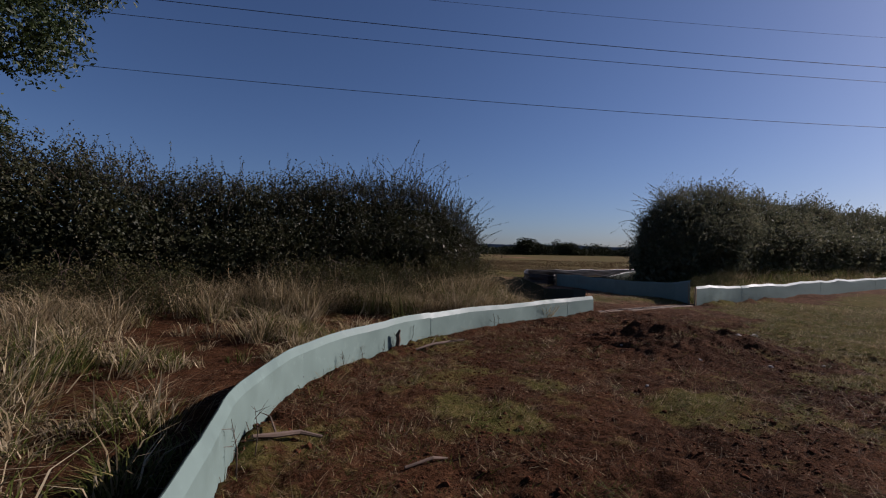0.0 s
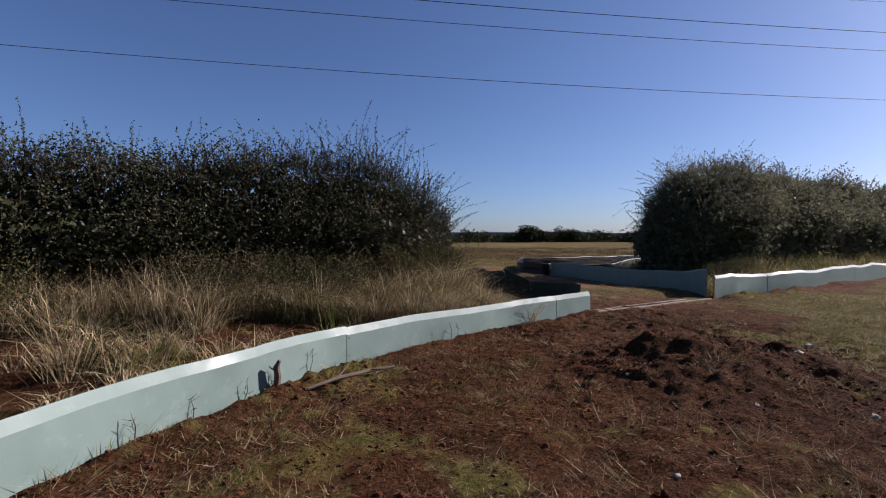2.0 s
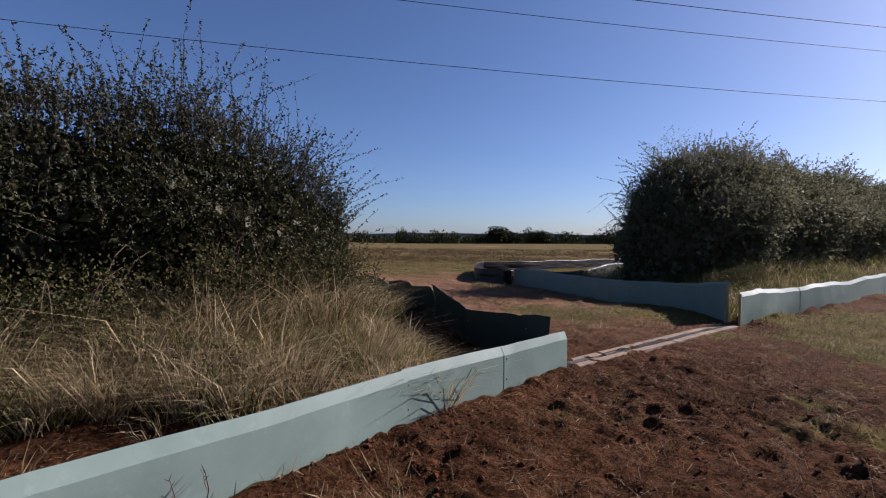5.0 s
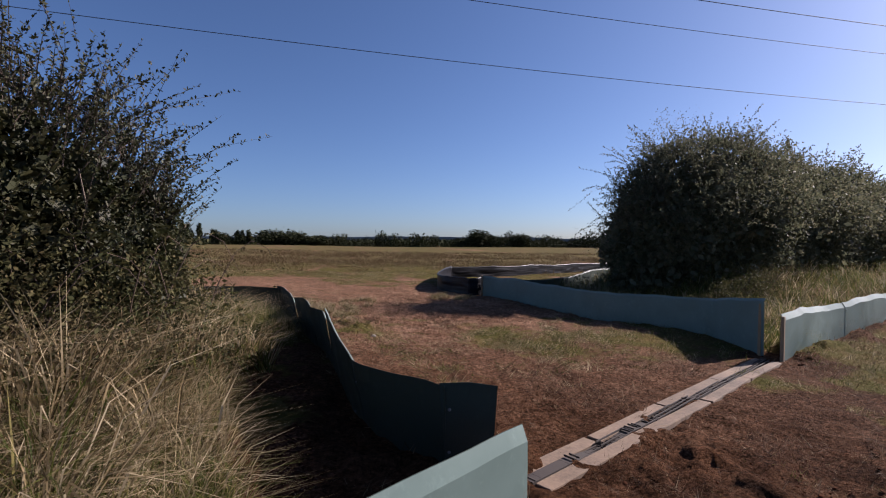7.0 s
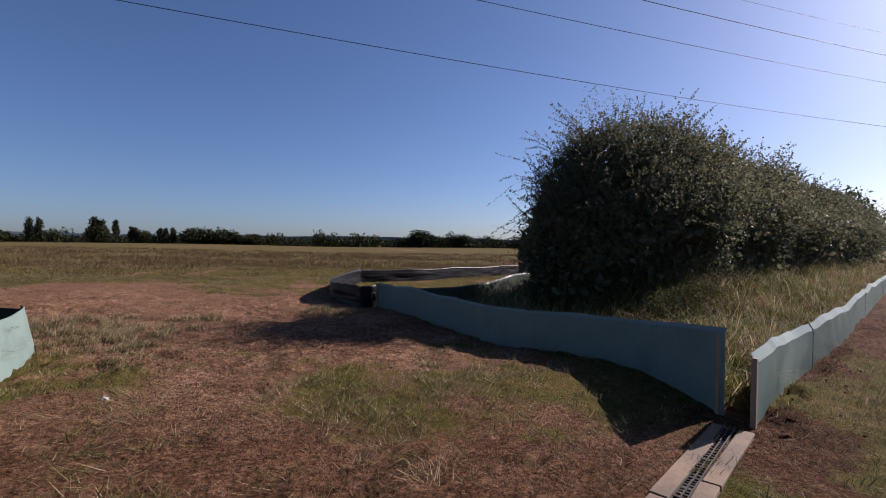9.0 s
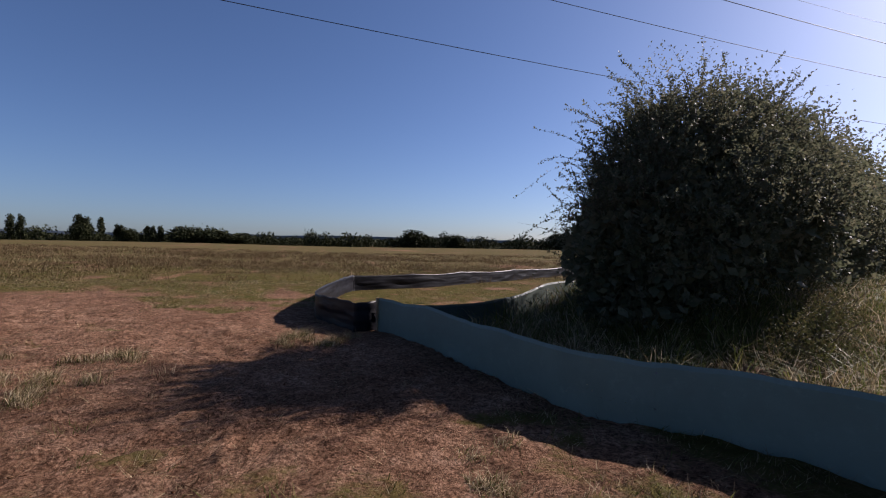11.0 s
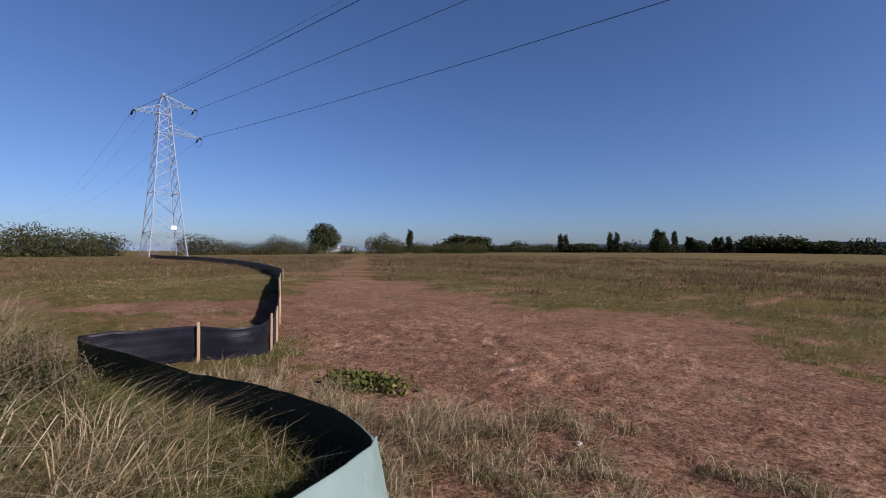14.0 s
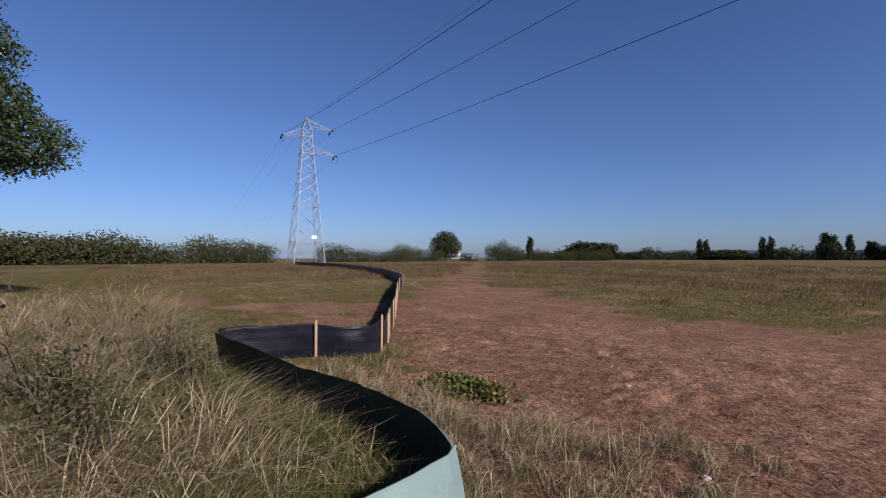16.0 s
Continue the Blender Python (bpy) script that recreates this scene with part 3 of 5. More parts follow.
# ---- fences ----
def sheet_fence(name, label, line, heights, front, back, joints, lip=0.06, lean=0.05, wave=0.02, seed=1, group="newt fences", batter=0.0, jag=0.0, jag_from=0.0):
    """A low fence of upright plastic sheet, its top edge folded back. The front is on the line's right."""
    c = curve_points([(x, y, h) for (x, y), h in zip(line, heights)], 0.12)
    s = np.concatenate([[0], np.cumsum(np.hypot(*np.diff(c[:, :2], axis=0).T))])
    t = np.gradient(c[:, :2], axis=0)
    t /= np.linalg.norm(t, axis=1, keepdims=True)
    nrm = np.c_[t[:, 1], -t[:, 0]]                      # to the right
    root = thing(name, label, "fence", (0, 0, 0), group)
    cuts = [0] + [j for j in joints if 0.3 < j < s[-1] - 0.25] + [s[-1]]
    for k, (a, b) in enumerate(zip(cuts[:-1], cuts[1:])):
        ss = np.linspace(a, min(b + 0.03, s[-1]), max(3, int((b - a) / 0.12)))
        q = np.array([np.interp(ss, s, c[:, w]) for w in range(3)]).T
        n = unit(np.array([np.interp(ss, s, nrm[:, w]) for w in range(2)]).T)
        g = ground_z(q[:, 0], q[:, 1])
        g = np.convolve(np.pad(g, 4, mode="edge"), np.ones(9) / 9, "valid")
        h = q[:, 2] + (fbm(ss * 1.3, ss * 0 + seed, seed) - 0.5) * wave
        f_along = np.linspace(0, 1, len(ss))
        h = h + jag * (a > jag_from) * (0.5 * math.sin(seed + 2.7 * k) - math.sin(1.3 * seed + 4.1 * k) * (f_along - 0.5) * 2 - 0.8 * np.exp(-((f_along - 1) * (b - a) / 0.10) ** 2))
        bow = (fbm(ss * 0.9, ss * 0 + 5, seed + 9) - 0.5) * wave * 1.6
        off = 0.004 if k % 2 else 0.0
        prof = []
        for f, z in ((0.0, -0.10), (0.0, 0.25), (0.35, 0.6), (0.0, 1.0)):
            prof.append(np.c_[q[:, :2] + n * (bow * f + off + batter * (1 - max(z, 0)))[:, None], g + (z if z < 0 else z * (h - lip))])
        prof.append(prof[-1].copy())
        lipx = -lean * (1 + 0.5 * (fbm(ss * 0.8, ss * 0 + 9, seed + 3) - 0.5))
        prof.append(np.c_[q[:, :2] + n * (off + lipx)[:, None], g + h])
        prof.append(np.c_[q[:, :2] + n * (off + lipx - 0.012)[:, None], g + h - 0.008])
        front_v = np.stack(prof, 1)
        m, r = front_v.shape[:2]
        back_v = front_v.copy()
        back_v[:, :, :2] -= n[:, None, :] * 0.006
        v = np.concatenate([front_v.reshape(-1, 3), back_v.reshape(-1, 3)] * 2)
        i = np.arange(m * r).reshape(m, r)
        fq = np.stack([i[:-1, :-1], i[1:, :-1], i[1:, 1:], i[:-1, 1:]], -1)
        fq = fq[:, [0, 1, 2, 4, 5]].reshape(-1, 4)
        bq = fq[:, ::-1] + m * r
        o = m * r
        caps = [(i[e, j], i[e, j + 1], i[e, j + 1] + o, i[e, j] + o) for e in (0, -1) for j in range(r - 1) if j != 3]
        caps += [(i[j, -1], i[j + 1, -1], i[j + 1, -1] + o, i[j, -1] + o) for j in range(m - 1)]
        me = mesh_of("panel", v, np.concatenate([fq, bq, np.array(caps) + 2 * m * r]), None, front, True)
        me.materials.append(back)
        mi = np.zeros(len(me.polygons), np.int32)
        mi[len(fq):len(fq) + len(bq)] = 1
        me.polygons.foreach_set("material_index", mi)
        sh = np.ones(len(me.polygons), bool)
        sh[len(fq) + len(bq):] = False
        sh[:2 * len(fq)] = np.tile(np.arange(len(fq)) % 5 < 3, 2)
        me.polygons.foreach_set("use_smooth", sh)
        weld = bmesh.new()
        weld.from_mesh(me)
        bmesh.ops.remove_doubles(weld, verts=weld.verts[:], dist=1e-4)
        for e in weld.edges:
            e.smooth = len(e.link_faces) == 2 and e.calc_face_angle(0) < 0.5
        weld.to_mesh(me)
        weld.free()
        pan = child("panel", me, root)
        if k:
            for f in (0.3, 0.9):
                bm = bmesh.new()
                e = front_v[1]
                z = g[1] + f * (h[1] - lip)
                pos = Vector((*(q[0, :2] * 0.7 + q[1, :2] * 0.3 + n[1] * (off + bow[1] * f * 0.3 + 0.003)), z))
                out = Vector((n[1][0], n[1][1], 0))
                bmesh.ops.create_cone(bm, cap_ends=True, segments=8, radius1=0.011, radius2=0.006, depth=0.007,
                                      matrix=Matrix.Translation(pos) @ out.to_track_quat("Z", "Y").to_matrix().to_4x4())
                part("rivet", bm, STEEL, pan)
    return root


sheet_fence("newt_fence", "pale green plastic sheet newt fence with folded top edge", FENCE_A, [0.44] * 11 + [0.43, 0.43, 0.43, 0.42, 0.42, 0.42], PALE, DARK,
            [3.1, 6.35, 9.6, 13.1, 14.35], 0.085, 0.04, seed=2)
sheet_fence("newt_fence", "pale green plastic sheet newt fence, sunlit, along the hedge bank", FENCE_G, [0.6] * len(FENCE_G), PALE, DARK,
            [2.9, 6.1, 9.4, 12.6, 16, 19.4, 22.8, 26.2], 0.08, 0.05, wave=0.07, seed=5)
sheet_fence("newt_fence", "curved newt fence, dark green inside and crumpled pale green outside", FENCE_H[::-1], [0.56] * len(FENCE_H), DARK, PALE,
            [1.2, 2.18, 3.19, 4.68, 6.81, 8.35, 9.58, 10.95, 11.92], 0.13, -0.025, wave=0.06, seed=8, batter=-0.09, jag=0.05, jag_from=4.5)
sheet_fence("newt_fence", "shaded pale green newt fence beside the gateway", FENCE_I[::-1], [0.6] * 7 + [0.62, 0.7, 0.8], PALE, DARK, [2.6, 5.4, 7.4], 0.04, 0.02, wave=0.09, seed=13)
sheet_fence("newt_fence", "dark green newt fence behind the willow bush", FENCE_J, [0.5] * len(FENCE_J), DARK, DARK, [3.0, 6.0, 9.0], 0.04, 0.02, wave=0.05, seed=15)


def net_fence(name, label, line, height, stakes, seed, stake_side=1):
    """Black netting with sagging folds, stapled to timber stakes."""
    c = curve_points(line, 0.12)
    s = np.concatenate([[0], np.cumsum(np.hypot(*np.diff(c, axis=0).T))])
    t = np.gradient(c, axis=0)
    t /= np.linalg.norm(t, axis=1, keepdims=True)
    n = np.c_[t[:, 1], -t[:, 0]]
    root = thing(name, label, "fence", (0, 0, 0), "net fences")
    g = ground_z(c[:, 0], c[:, 1])
    sag = np.zeros(len(s))
    marks = np.array(stakes)
    for a, b in zip(marks[:-1], marks[1:]):
        f = np.clip((s - a) / (b - a), 0, 1)
        sag = np.maximum(sag, np.where((s >= a) & (s <= b), 4 * f * (1 - f), 0))
    rows = []
    for k, f in enumerate(np.linspace(0, 1, 15)):
        bow = (fbm(s * 1.1, s * 0 + f * 3.0, seed) - 0.5) * 0.07 * math.sin(math.pi * (0.02 + 0.96 * f)) + 0.011 * (fbm(s * 1.6, s * 0 + f * 9.0, seed + 12, 2) - 0.5) + 0.004 * np.sin(f * 30 + fbm(s * 0.7, s * 0, seed + 4) * 9)
        rows.append(np.c_[c + n * bow[:, None], g - 0.06 + f * (height - 0.05 * sag * f + 0.02 * (fbm(s * 2, s * 0, seed + 7) - 0.5))])
    v = np.stack(rows, 1)
    m, r = v.shape[:2]
    i = np.arange(m * r).reshape(m, r)
    q = np.stack([i[:-1, :-1], i[1:, :-1], i[1:, 1:], i[:-1, 1:]], -1).reshape(-1, 4)
    net = child("netting", mesh_of("netting", v, q, None, NETTING, True), root)
    so = net.modifiers.new("thickness", "SOLIDIFY")
    so.thickness = 0.004
    for k, a in enumerate(stakes):
        j = int(np.argmin(abs(s - a)))
        bm = bmesh.new()
        hh = height + 0.0 + 0.03 * math.sin(k * 2.1)
        box(bm, (0.04, 0.03, hh + 0.2), Matrix.Translation((*(c[j] + n[j] * 0.035 * stake_side), g[j] + hh / 2 - 0.1)) @ Matrix.Rotation(math.atan2(t[j, 1], t[j, 0]) + 0.1, 4, "Z") @ Matrix.Rotation(0.04 * math.sin(k * 1.7), 4, "Y"), 0.004)
        part("stake", bm, STAKE, root)
    return root


net_fence("net_fence", "black netting fence on timber stakes, creased and shiny", NET_EAST, 0.6, [0.05, 7.7, 10.6, 13.5, 18, 24, 30, 38, 46, 54], 3, -1)
net_fence("net_fence", "black netting fence on timber stakes winding across the field", NET_WEST, 0.57, [1.35, 2.65, 3.3, 3.8, 5.3, 6.6, 8.2, 10.0, 12.0, 14.2, 17, 20, 23.5, 27, 31, 36, 41, 46, 52, 60, 70, 80], 6)


# ---- gateway drain ----
def drain():
    root = thing("ground_drain", "slotted amphibian drain between pale boards across the gateway", "drain")
    a, b = Vector((5.3, 11.9, 0)), Vector((9.75, 14.5, 0))
    d = (b - a).normalized()
    n = Vector((-d.y, d.x, 0))
    L, ang = (b - a).length, math.atan2(d.y, d.x)
    for side, cuts in ((1, (0.0, 0.9, 2.1, 3.5, L)), (-1, (0.0, 1.25, 2.6, 3.9, L))):
        for u, w in zip(cuts[:-1], cuts[1:]):
            mid = a + d * ((u + w) / 2) + n * side * (0.105 + 0.012 * math.sin(u * 5))
            z = float(ground_z(mid.x, mid.y, False)) - 0.004
            bm = bmesh.new()
            box(bm, (w - u - 0.02, 0.115, 0.05), Matrix.Translation((mid.x, mid.y, z)) @ Matrix.Rotation(ang + 0.02 * math.sin(u * 3), 4, "Z") @ Matrix.Rotation(0.02 * side, 4, "X") @ Matrix.Rotation(0.018, 4, "Y"), 0.006)
            part("board", bm, BOARD, root)
    bm = bmesh.new()
    rings = []
    for k in range(13):
        p = a + d * (L * k / 12)
        z = float(ground_z(p.x, p.y))
        rings.append([bm.verts.new((*(p + n * o).xy, z + h)) for o, h in ((-0.042, -0.04), (-0.042, 0.004), (0.042, 0.004), (0.042, -0.04))])
    for r0, r1 in zip(rings[:-1], rings[1:]):
        for q in range(4):
            bm.faces.new((r0[q], r1[q], r1[(q + 1) % 4], r0[(q + 1) % 4]))
    part("channel", bm, RUST, root, "dark slotted channel")
    bm = bmesh.new()
    for k in range(int(L / 0.06)):
        p = a + d * (k + 0.5) * 0.06
        box(bm, (0.008, 0.08, 0.012), Matrix.Translation((p.x, p.y, float(ground_z(p.x, p.y)) + 0.014)) @ Matrix.Rotation(ang, 4, "Z"))
    for o in (-0.038, 0.0, 0.038):
        for k in range(12):
            p = a + d * (L * (k + 0.5) / 12) + n * o
            box(bm, (L / 12, 0.008, 0.012), Matrix.Translation((p.x, p.y, float(ground_z(p.x, p.y)) + 0.018)) @ Matrix.Rotation(ang, 4, "Z"))
    part("grating", bm, RUST, root, "rusty steel bar grating")


drain()


# ---- hedges ----
def hedge(name, label, line, half, heights, count, leaf, material, stems, shoots, seed, sunny=False, lower=0.25):
    """A hedge along the line: a mass of leaves with hollows, twigs inside, and shoots above the top."""
    r = np.random.default_rng(seed)
    c = curve_points([(x, y, h, w) for (x, y), h, w in zip(line, heights, half)], 0.3)
    s = np.concatenate([[0], np.cumsum(np.hypot(*np.diff(c[:, :2], axis=0).T))])
    c[:, 2] *= 1 + 0.26 * (fbm(s * 0.5, s * 0 + 0.3, seed + 51, 3) - 0.5)
    t = np.gradient(c[:, :2], axis=0)
    t /= np.linalg.norm(t, axis=1, keepdims=True)
    root = thing(name, label, "hedge", (line[0][0], line[0][1], 0))
    inv = Matrix.Translation((-line[0][0], -line[0][1], 0))

    def at(u):
        f = np.interp(u, s, np.arange(len(s)))
        i = np.clip(f.astype(int), 0, len(s) - 2)
        k = (f - i)[:, None]
        p = c[i] * (1 - k) + c[i + 1] * k
        tt = t[i]
        return p, np.c_[tt[:, 1], -tt[:, 0]], tt

    # along the hedge, nearer stretches get more leaves
    dens = lambda n: s[-1] * r.beta(0.85, 2.1, n)
    n = count
    u = dens(n)
    p, nn, tt = at(u)
    ang = np.where(r.uniform(0, 1, n) < 0.82, r.uniform(-0.35, 0.62 * math.pi, n), r.uniform(0.6 * math.pi, math.pi + 0.35, n))
    ang = ang if sunny else math.pi - ang
    depth = np.abs(r.normal(0, 0.2, n)) * (1 + 2.2 * (r.uniform(0, 1, n) < 0.3))
    lump = fbm(u * 0.55, ang * 1.6, seed, 3) - 0.5
    lump2 = fbm(u * 2.2, ang * 5.0, seed + 3, 3) - 0.5
    rad = 1 + 0.95 * lump + 0.45 * lump2 - depth + r.normal(0, 0.05, n)
    end = np.sqrt(np.clip(1 - (1 - np.clip(u / (p[:, 3] * 1.1), 0, 1)) ** 2, 0.05, 1))
    g = ground_z(p[:, 0], p[:, 1], False)
    across = np.cos(ang) * p[:, 3] * rad * end
    up = lower * p[:, 2] + np.sin(ang) * (1 - lower) * p[:, 2] * rad * (0.55 + 0.45 * end)
    # upright sides below the shoulder
    low = r.uniform(0, 1, n) < (0.3 if sunny else 0.16)
    near_side = np.where(r.uniform(0, 1, n) < 0.8, 1.0, -1.0) * (1 if sunny else -1)
    up = np.where(low, r.uniform(0.04, 0.6, n) * p[:, 2], up)
    across = np.where(low, near_side * p[:, 3] * end * (1 + 0.65 * lump + 0.4 * lump2 - depth), across)
    across = across * (0.72 + 0.28 * smooth(0.15, 0.55, up / p[:, 2]))
    keep = (fbm(u * 2.4, ang * 5 + up * 1.8, seed + 21, 2) > 0.42) & (up > 0.03)
    pos = np.c_[p[:, :2] + nn * across[:, None] - tt * (1 - end)[:, None] * 0.0, g + up]
    pos = pos[keep] + r.normal(0, 0.06, (keep.sum(), 3))
    inner = depth[keep] > 0.36
    v, q = leaf_arrays(pos, np.where(inner, leaf * 2.6, leaf) * (0.62 + 0.38 * smooth(1.0, 5.0, u[keep])) * (1 + 0.03 * u[keep]), 0.15, 0.6, r)
    vs, qs, total = [v], [q], len(v)
    # the dense inside
    m = count // 4
    fu = dens(m)
    fp, fn, ft = at(fu)
    fe = np.sqrt(np.clip(1 - (1 - np.clip(fu / (fp[:, 3] * 1.1), 0, 1)) ** 2, 0.05, 1))
    fa, fr = r.uniform(0, math.pi, m), np.sqrt(r.uniform(0.05, 0.72, m))
    fl = 1 + 0.5 * (fbm(fu * 0.55, fa * 1.6, seed, 3) - 0.5)
    fpos = np.c_[fp[:, :2] + fn * (np.cos(fa) * fr * fp[:, 3] * fe * fl)[:, None],
                 ground_z(fp[:, 0], fp[:, 1], False) + np.where(r.uniform(0, 1, m) < 0.3, r.uniform(0.05, 0.5, m), lower + np.sin(fa) * fr * (1 - lower) * fl * (0.55 + 0.45 * fe)) * fp[:, 2]]
    fv, fq_ = leaf_arrays(fpos, leaf * 3.0, 0.1, 0.65, r)
    vs.append(fv)
    qs.append(fq_ + total)
    total += len(fv)
    # shoots
    bm_pts = []
    su = dens(shoots)
    sp, sn, st = at(su)
    sg = ground_z(sp[:, 0], sp[:, 1], False)
    sa = np.where(r.uniform(0, 1, shoots) < 0.6, r.uniform(0.9, 2.25, shoots), r.uniform(0.05, math.pi - 0.05, shoots))
    se = np.sqrt(np.clip(1 - (1 - np.clip(su / (sp[:, 3] * 1.1), 0, 1)) ** 2, 0.05, 1))
    tops = np.c_[sp[:, :2] + sn * (np.cos(sa) * sp[:, 3] * 0.86 * se)[:, None], sg + lower * sp[:, 2] + np.sin(sa) * (1 - lower) * sp[:, 2] * 0.86 * (0.55 + 0.45 * se)]
    ahead = np.where(su < sp[:, 3], 1.0, 0.0)[:, None] * st * (-0.5 if sunny else -0.4)
    dirs = unit(np.c_[sn * (np.cos(sa) * 0.6)[:, None] + ahead + r.normal(0, 0.34, (shoots, 2)), 0.45 + np.sin(sa) * r.uniform(0.3, 1.2, shoots)])
    lens = (0.66 if sunny else 1.0) * np.clip(r.gamma(2.6, 0.22, shoots), 0.15, 1.6) * (0.55 + 0.8 * fbm(su * 0.7, su * 0, seed + 31)) * (sp[:, 2] / 3.2) * (1 + (0.3 if sunny else 0.35) * (su < (2.6 if sunny else 2.4)))
    side = unit(r.normal(size=(shoots, 3)))
    tv, tq = [], []
    for k in range(shoots):
        ts = np.linspace(0, 1, 4)[:, None]
        bend = tops[k] + dirs[k] * lens[k] * ts + np.array([r.normal(0, 0.2), r.normal(0, 0.2), (-0.8 * np.cos(sa[k]) ** 2 - 0.3 if sunny else -0.25) * abs(r.normal())]) * lens[k] * ts ** 2
        w = (0.006 + 0.0003 * su[k]) * (1.1 - ts)
        for sd in (side[k], np.cross(side[k], dirs[k])):
            b0 = 8 * len(tv)
            tv.append(np.concatenate([bend - sd * w, bend + sd * w]))
            tq += [(b0 + j, b0 + j + 1, b0 + j + 5, b0 + j + 4) for j in range(3)]
        m = max(3, int(lens[k] / 0.022))
        f = r.uniform(0.1, 1, m)
        lp = np.array([np.interp(f, ts[:, 0], bend[:, a]) for a in range(3)]).T
        lv, lq = leaf_arrays(lp, leaf * 0.75 * (1 + 0.025 * su[k]), 0.5, 0.5, r)
        qs.append(lq + total)
        vs.append(lv)
        total += len(lv)
    o = np.array([line[0][0], line[0][1], 0])
    child("shoot_mass", mesh_of("shoot_mass", np.concatenate(tv) - o, np.array(tq), None, BARK), root, "thin upright shoots")["kind"] = "stuff"
    child("foliage", mesh_of("foliage", np.concatenate(vs) - o, np.concatenate(qs), None, material), root, "small dark glossy leaves")["kind"] = "stuff"
    # stems inside
    bm = bmesh.new()
    du = dens(stems) * 0.97 + 0.8
    dp, dn, dt = at(du)
    for k in range(stems):
        base = Vector((*(dp[k, :2] + dn[k] * r.normal(0, 0.25)), float(ground_z(dp[k, 0], dp[k, 1], False)) - 0.05))
        spread = Vector((*(dn[k] * np.clip(r.normal(0, 0.35), -0.6, 0.6) * dp[k, 3] + dt[k] * r.normal(0, 0.5)), dp[k, 2] * r.uniform(0.5, 0.78)))
        mid = base + spread * 0.5 + Vector((r.normal(0, 0.15), r.normal(0, 0.15), 0.1))
        tube(bm, [base - Vector(o), mid - Vector(o), base + spread - Vector(o)], [0.03, 0.018, 0.005], 4)
        for _ in range(4):
            a0 = base.lerp(base + spread, r.uniform(0.3, 0.8))
            a1 = a0 + Vector((r.normal(0, 0.45), r.normal(0, 0.45), r.uniform(0.1, 0.6)))
            tube(bm, [a0 - Vector(o), a1 - Vector(o)], [0.011, 0.003], 3)
    part("twig_mass", bm, BARK, root, "tangled woody stems")["kind"] = "stuff"
    return root


hedge("hawthorn_hedge", "tall dark hawthorn hedge with ragged shoots on top", HEDGE_LEFT, [0.95, 1.4, 1.45, 1.5, 1.6, 1.6], [2.4, 3.2, 2.95, 2.8, 3.0, 3.0], 190000, 0.050, HEDGE_LEAF, 110, 4200, 11, False)
hedge("willow_hedge", "dense grey-green bushy hedge with upright twigs", HEDGE_RIGHT, [1.9, 2.7, 2.1, 1.9, 1.9, 1.9], [3.4, 4.2, 3.9, 3.8, 3.8, 3.8], 165000, 0.074, WILLOW_LEAF, 110, 4200, 17, True)


# ---- trees ----
def crown_tree(name, label, place, height, clear, radius, lobes, leaves, leaf, material, seed, trunk_r=0.25, narrow=False, group=""):
    r = np.random.default_rng(seed)
    root = thing(name, label, "tree", place, group)
    bm = bmesh.new()
    tube(bm, [(0, 0, -0.3), (0.05, 0.02, clear * 0.7), (0.1, -0.05, height * 0.55), (0.05, 0.05, height * 0.85)], [trunk_r * 1.25, trunk_r, trunk_r * 0.6, trunk_r * 0.15], 7)
    centres = []
    for k in range(lobes):
        f = (k + 0.5) / lobes
        z = clear + (height - clear) * (0.12 + 0.8 * f)
        if narrow:
            rr = radius * (0.25 + 0.55 * math.sin(math.pi * min(1, f * 0.9 + 0.1)))
            a, off = r.uniform(0, 6.28), radius * 0.25
        else:
            rr = radius * r.uniform(0.38, 0.6)
            a, off = k * 2.4, radius * 0.72 * math.sqrt(max(0.05, math.sin(math.pi * (0.12 + 0.82 * f)))) * r.uniform(0.5, 1.0)
        cpt = np.array([math.cos(a) * off, math.sin(a) * off, z])
        centres.append((cpt, rr))
        if clear:
            tube(bm, [(0.05, 0, max(clear * 0.7, z - off * 0.9 - rr * 0.4)), tuple(cpt * np.array([0.5, 0.5, 1]) - np.array([0, 0, rr * 0.3])), tuple(cpt)], [trunk_r * 0.4, trunk_r * 0.22, trunk_r * 0.06], 5)
    part("trunk", bm, BARK, root)
    pts = []
    vol = sum(rr ** 2 for _, rr in centres)
    for cpt, rr in centres:
        m = int(leaves * rr ** 2 / vol)
        d = unit(r.normal(size=(m, 3)))
        ln = fbm(d[:, 0] * 2.5 + cpt[0], d[:, 1] * 2.5 + d[:, 2] * 2 + cpt[2], seed) - 0.5
        rad = rr * (0.95 + 0.8 * ln - np.abs(r.normal(0, 0.22, m)))
        keep = fbm(d[:, 0] * 4 + 9, d[:, 1] * 4 + d[:, 2] * 4, seed + 5, 2) > 0.36
        pts.append((cpt + d * rad[:, None] * np.array([1, 1, 1.5 if narrow else 0.85]))[keep])
    v, q = leaf_arrays(np.concatenate(pts), leaf, -0.1, 0.55, r)
    child("crown", mesh_of("crown", v, q, None, material), root)["kind"] = "stuff"
    return root


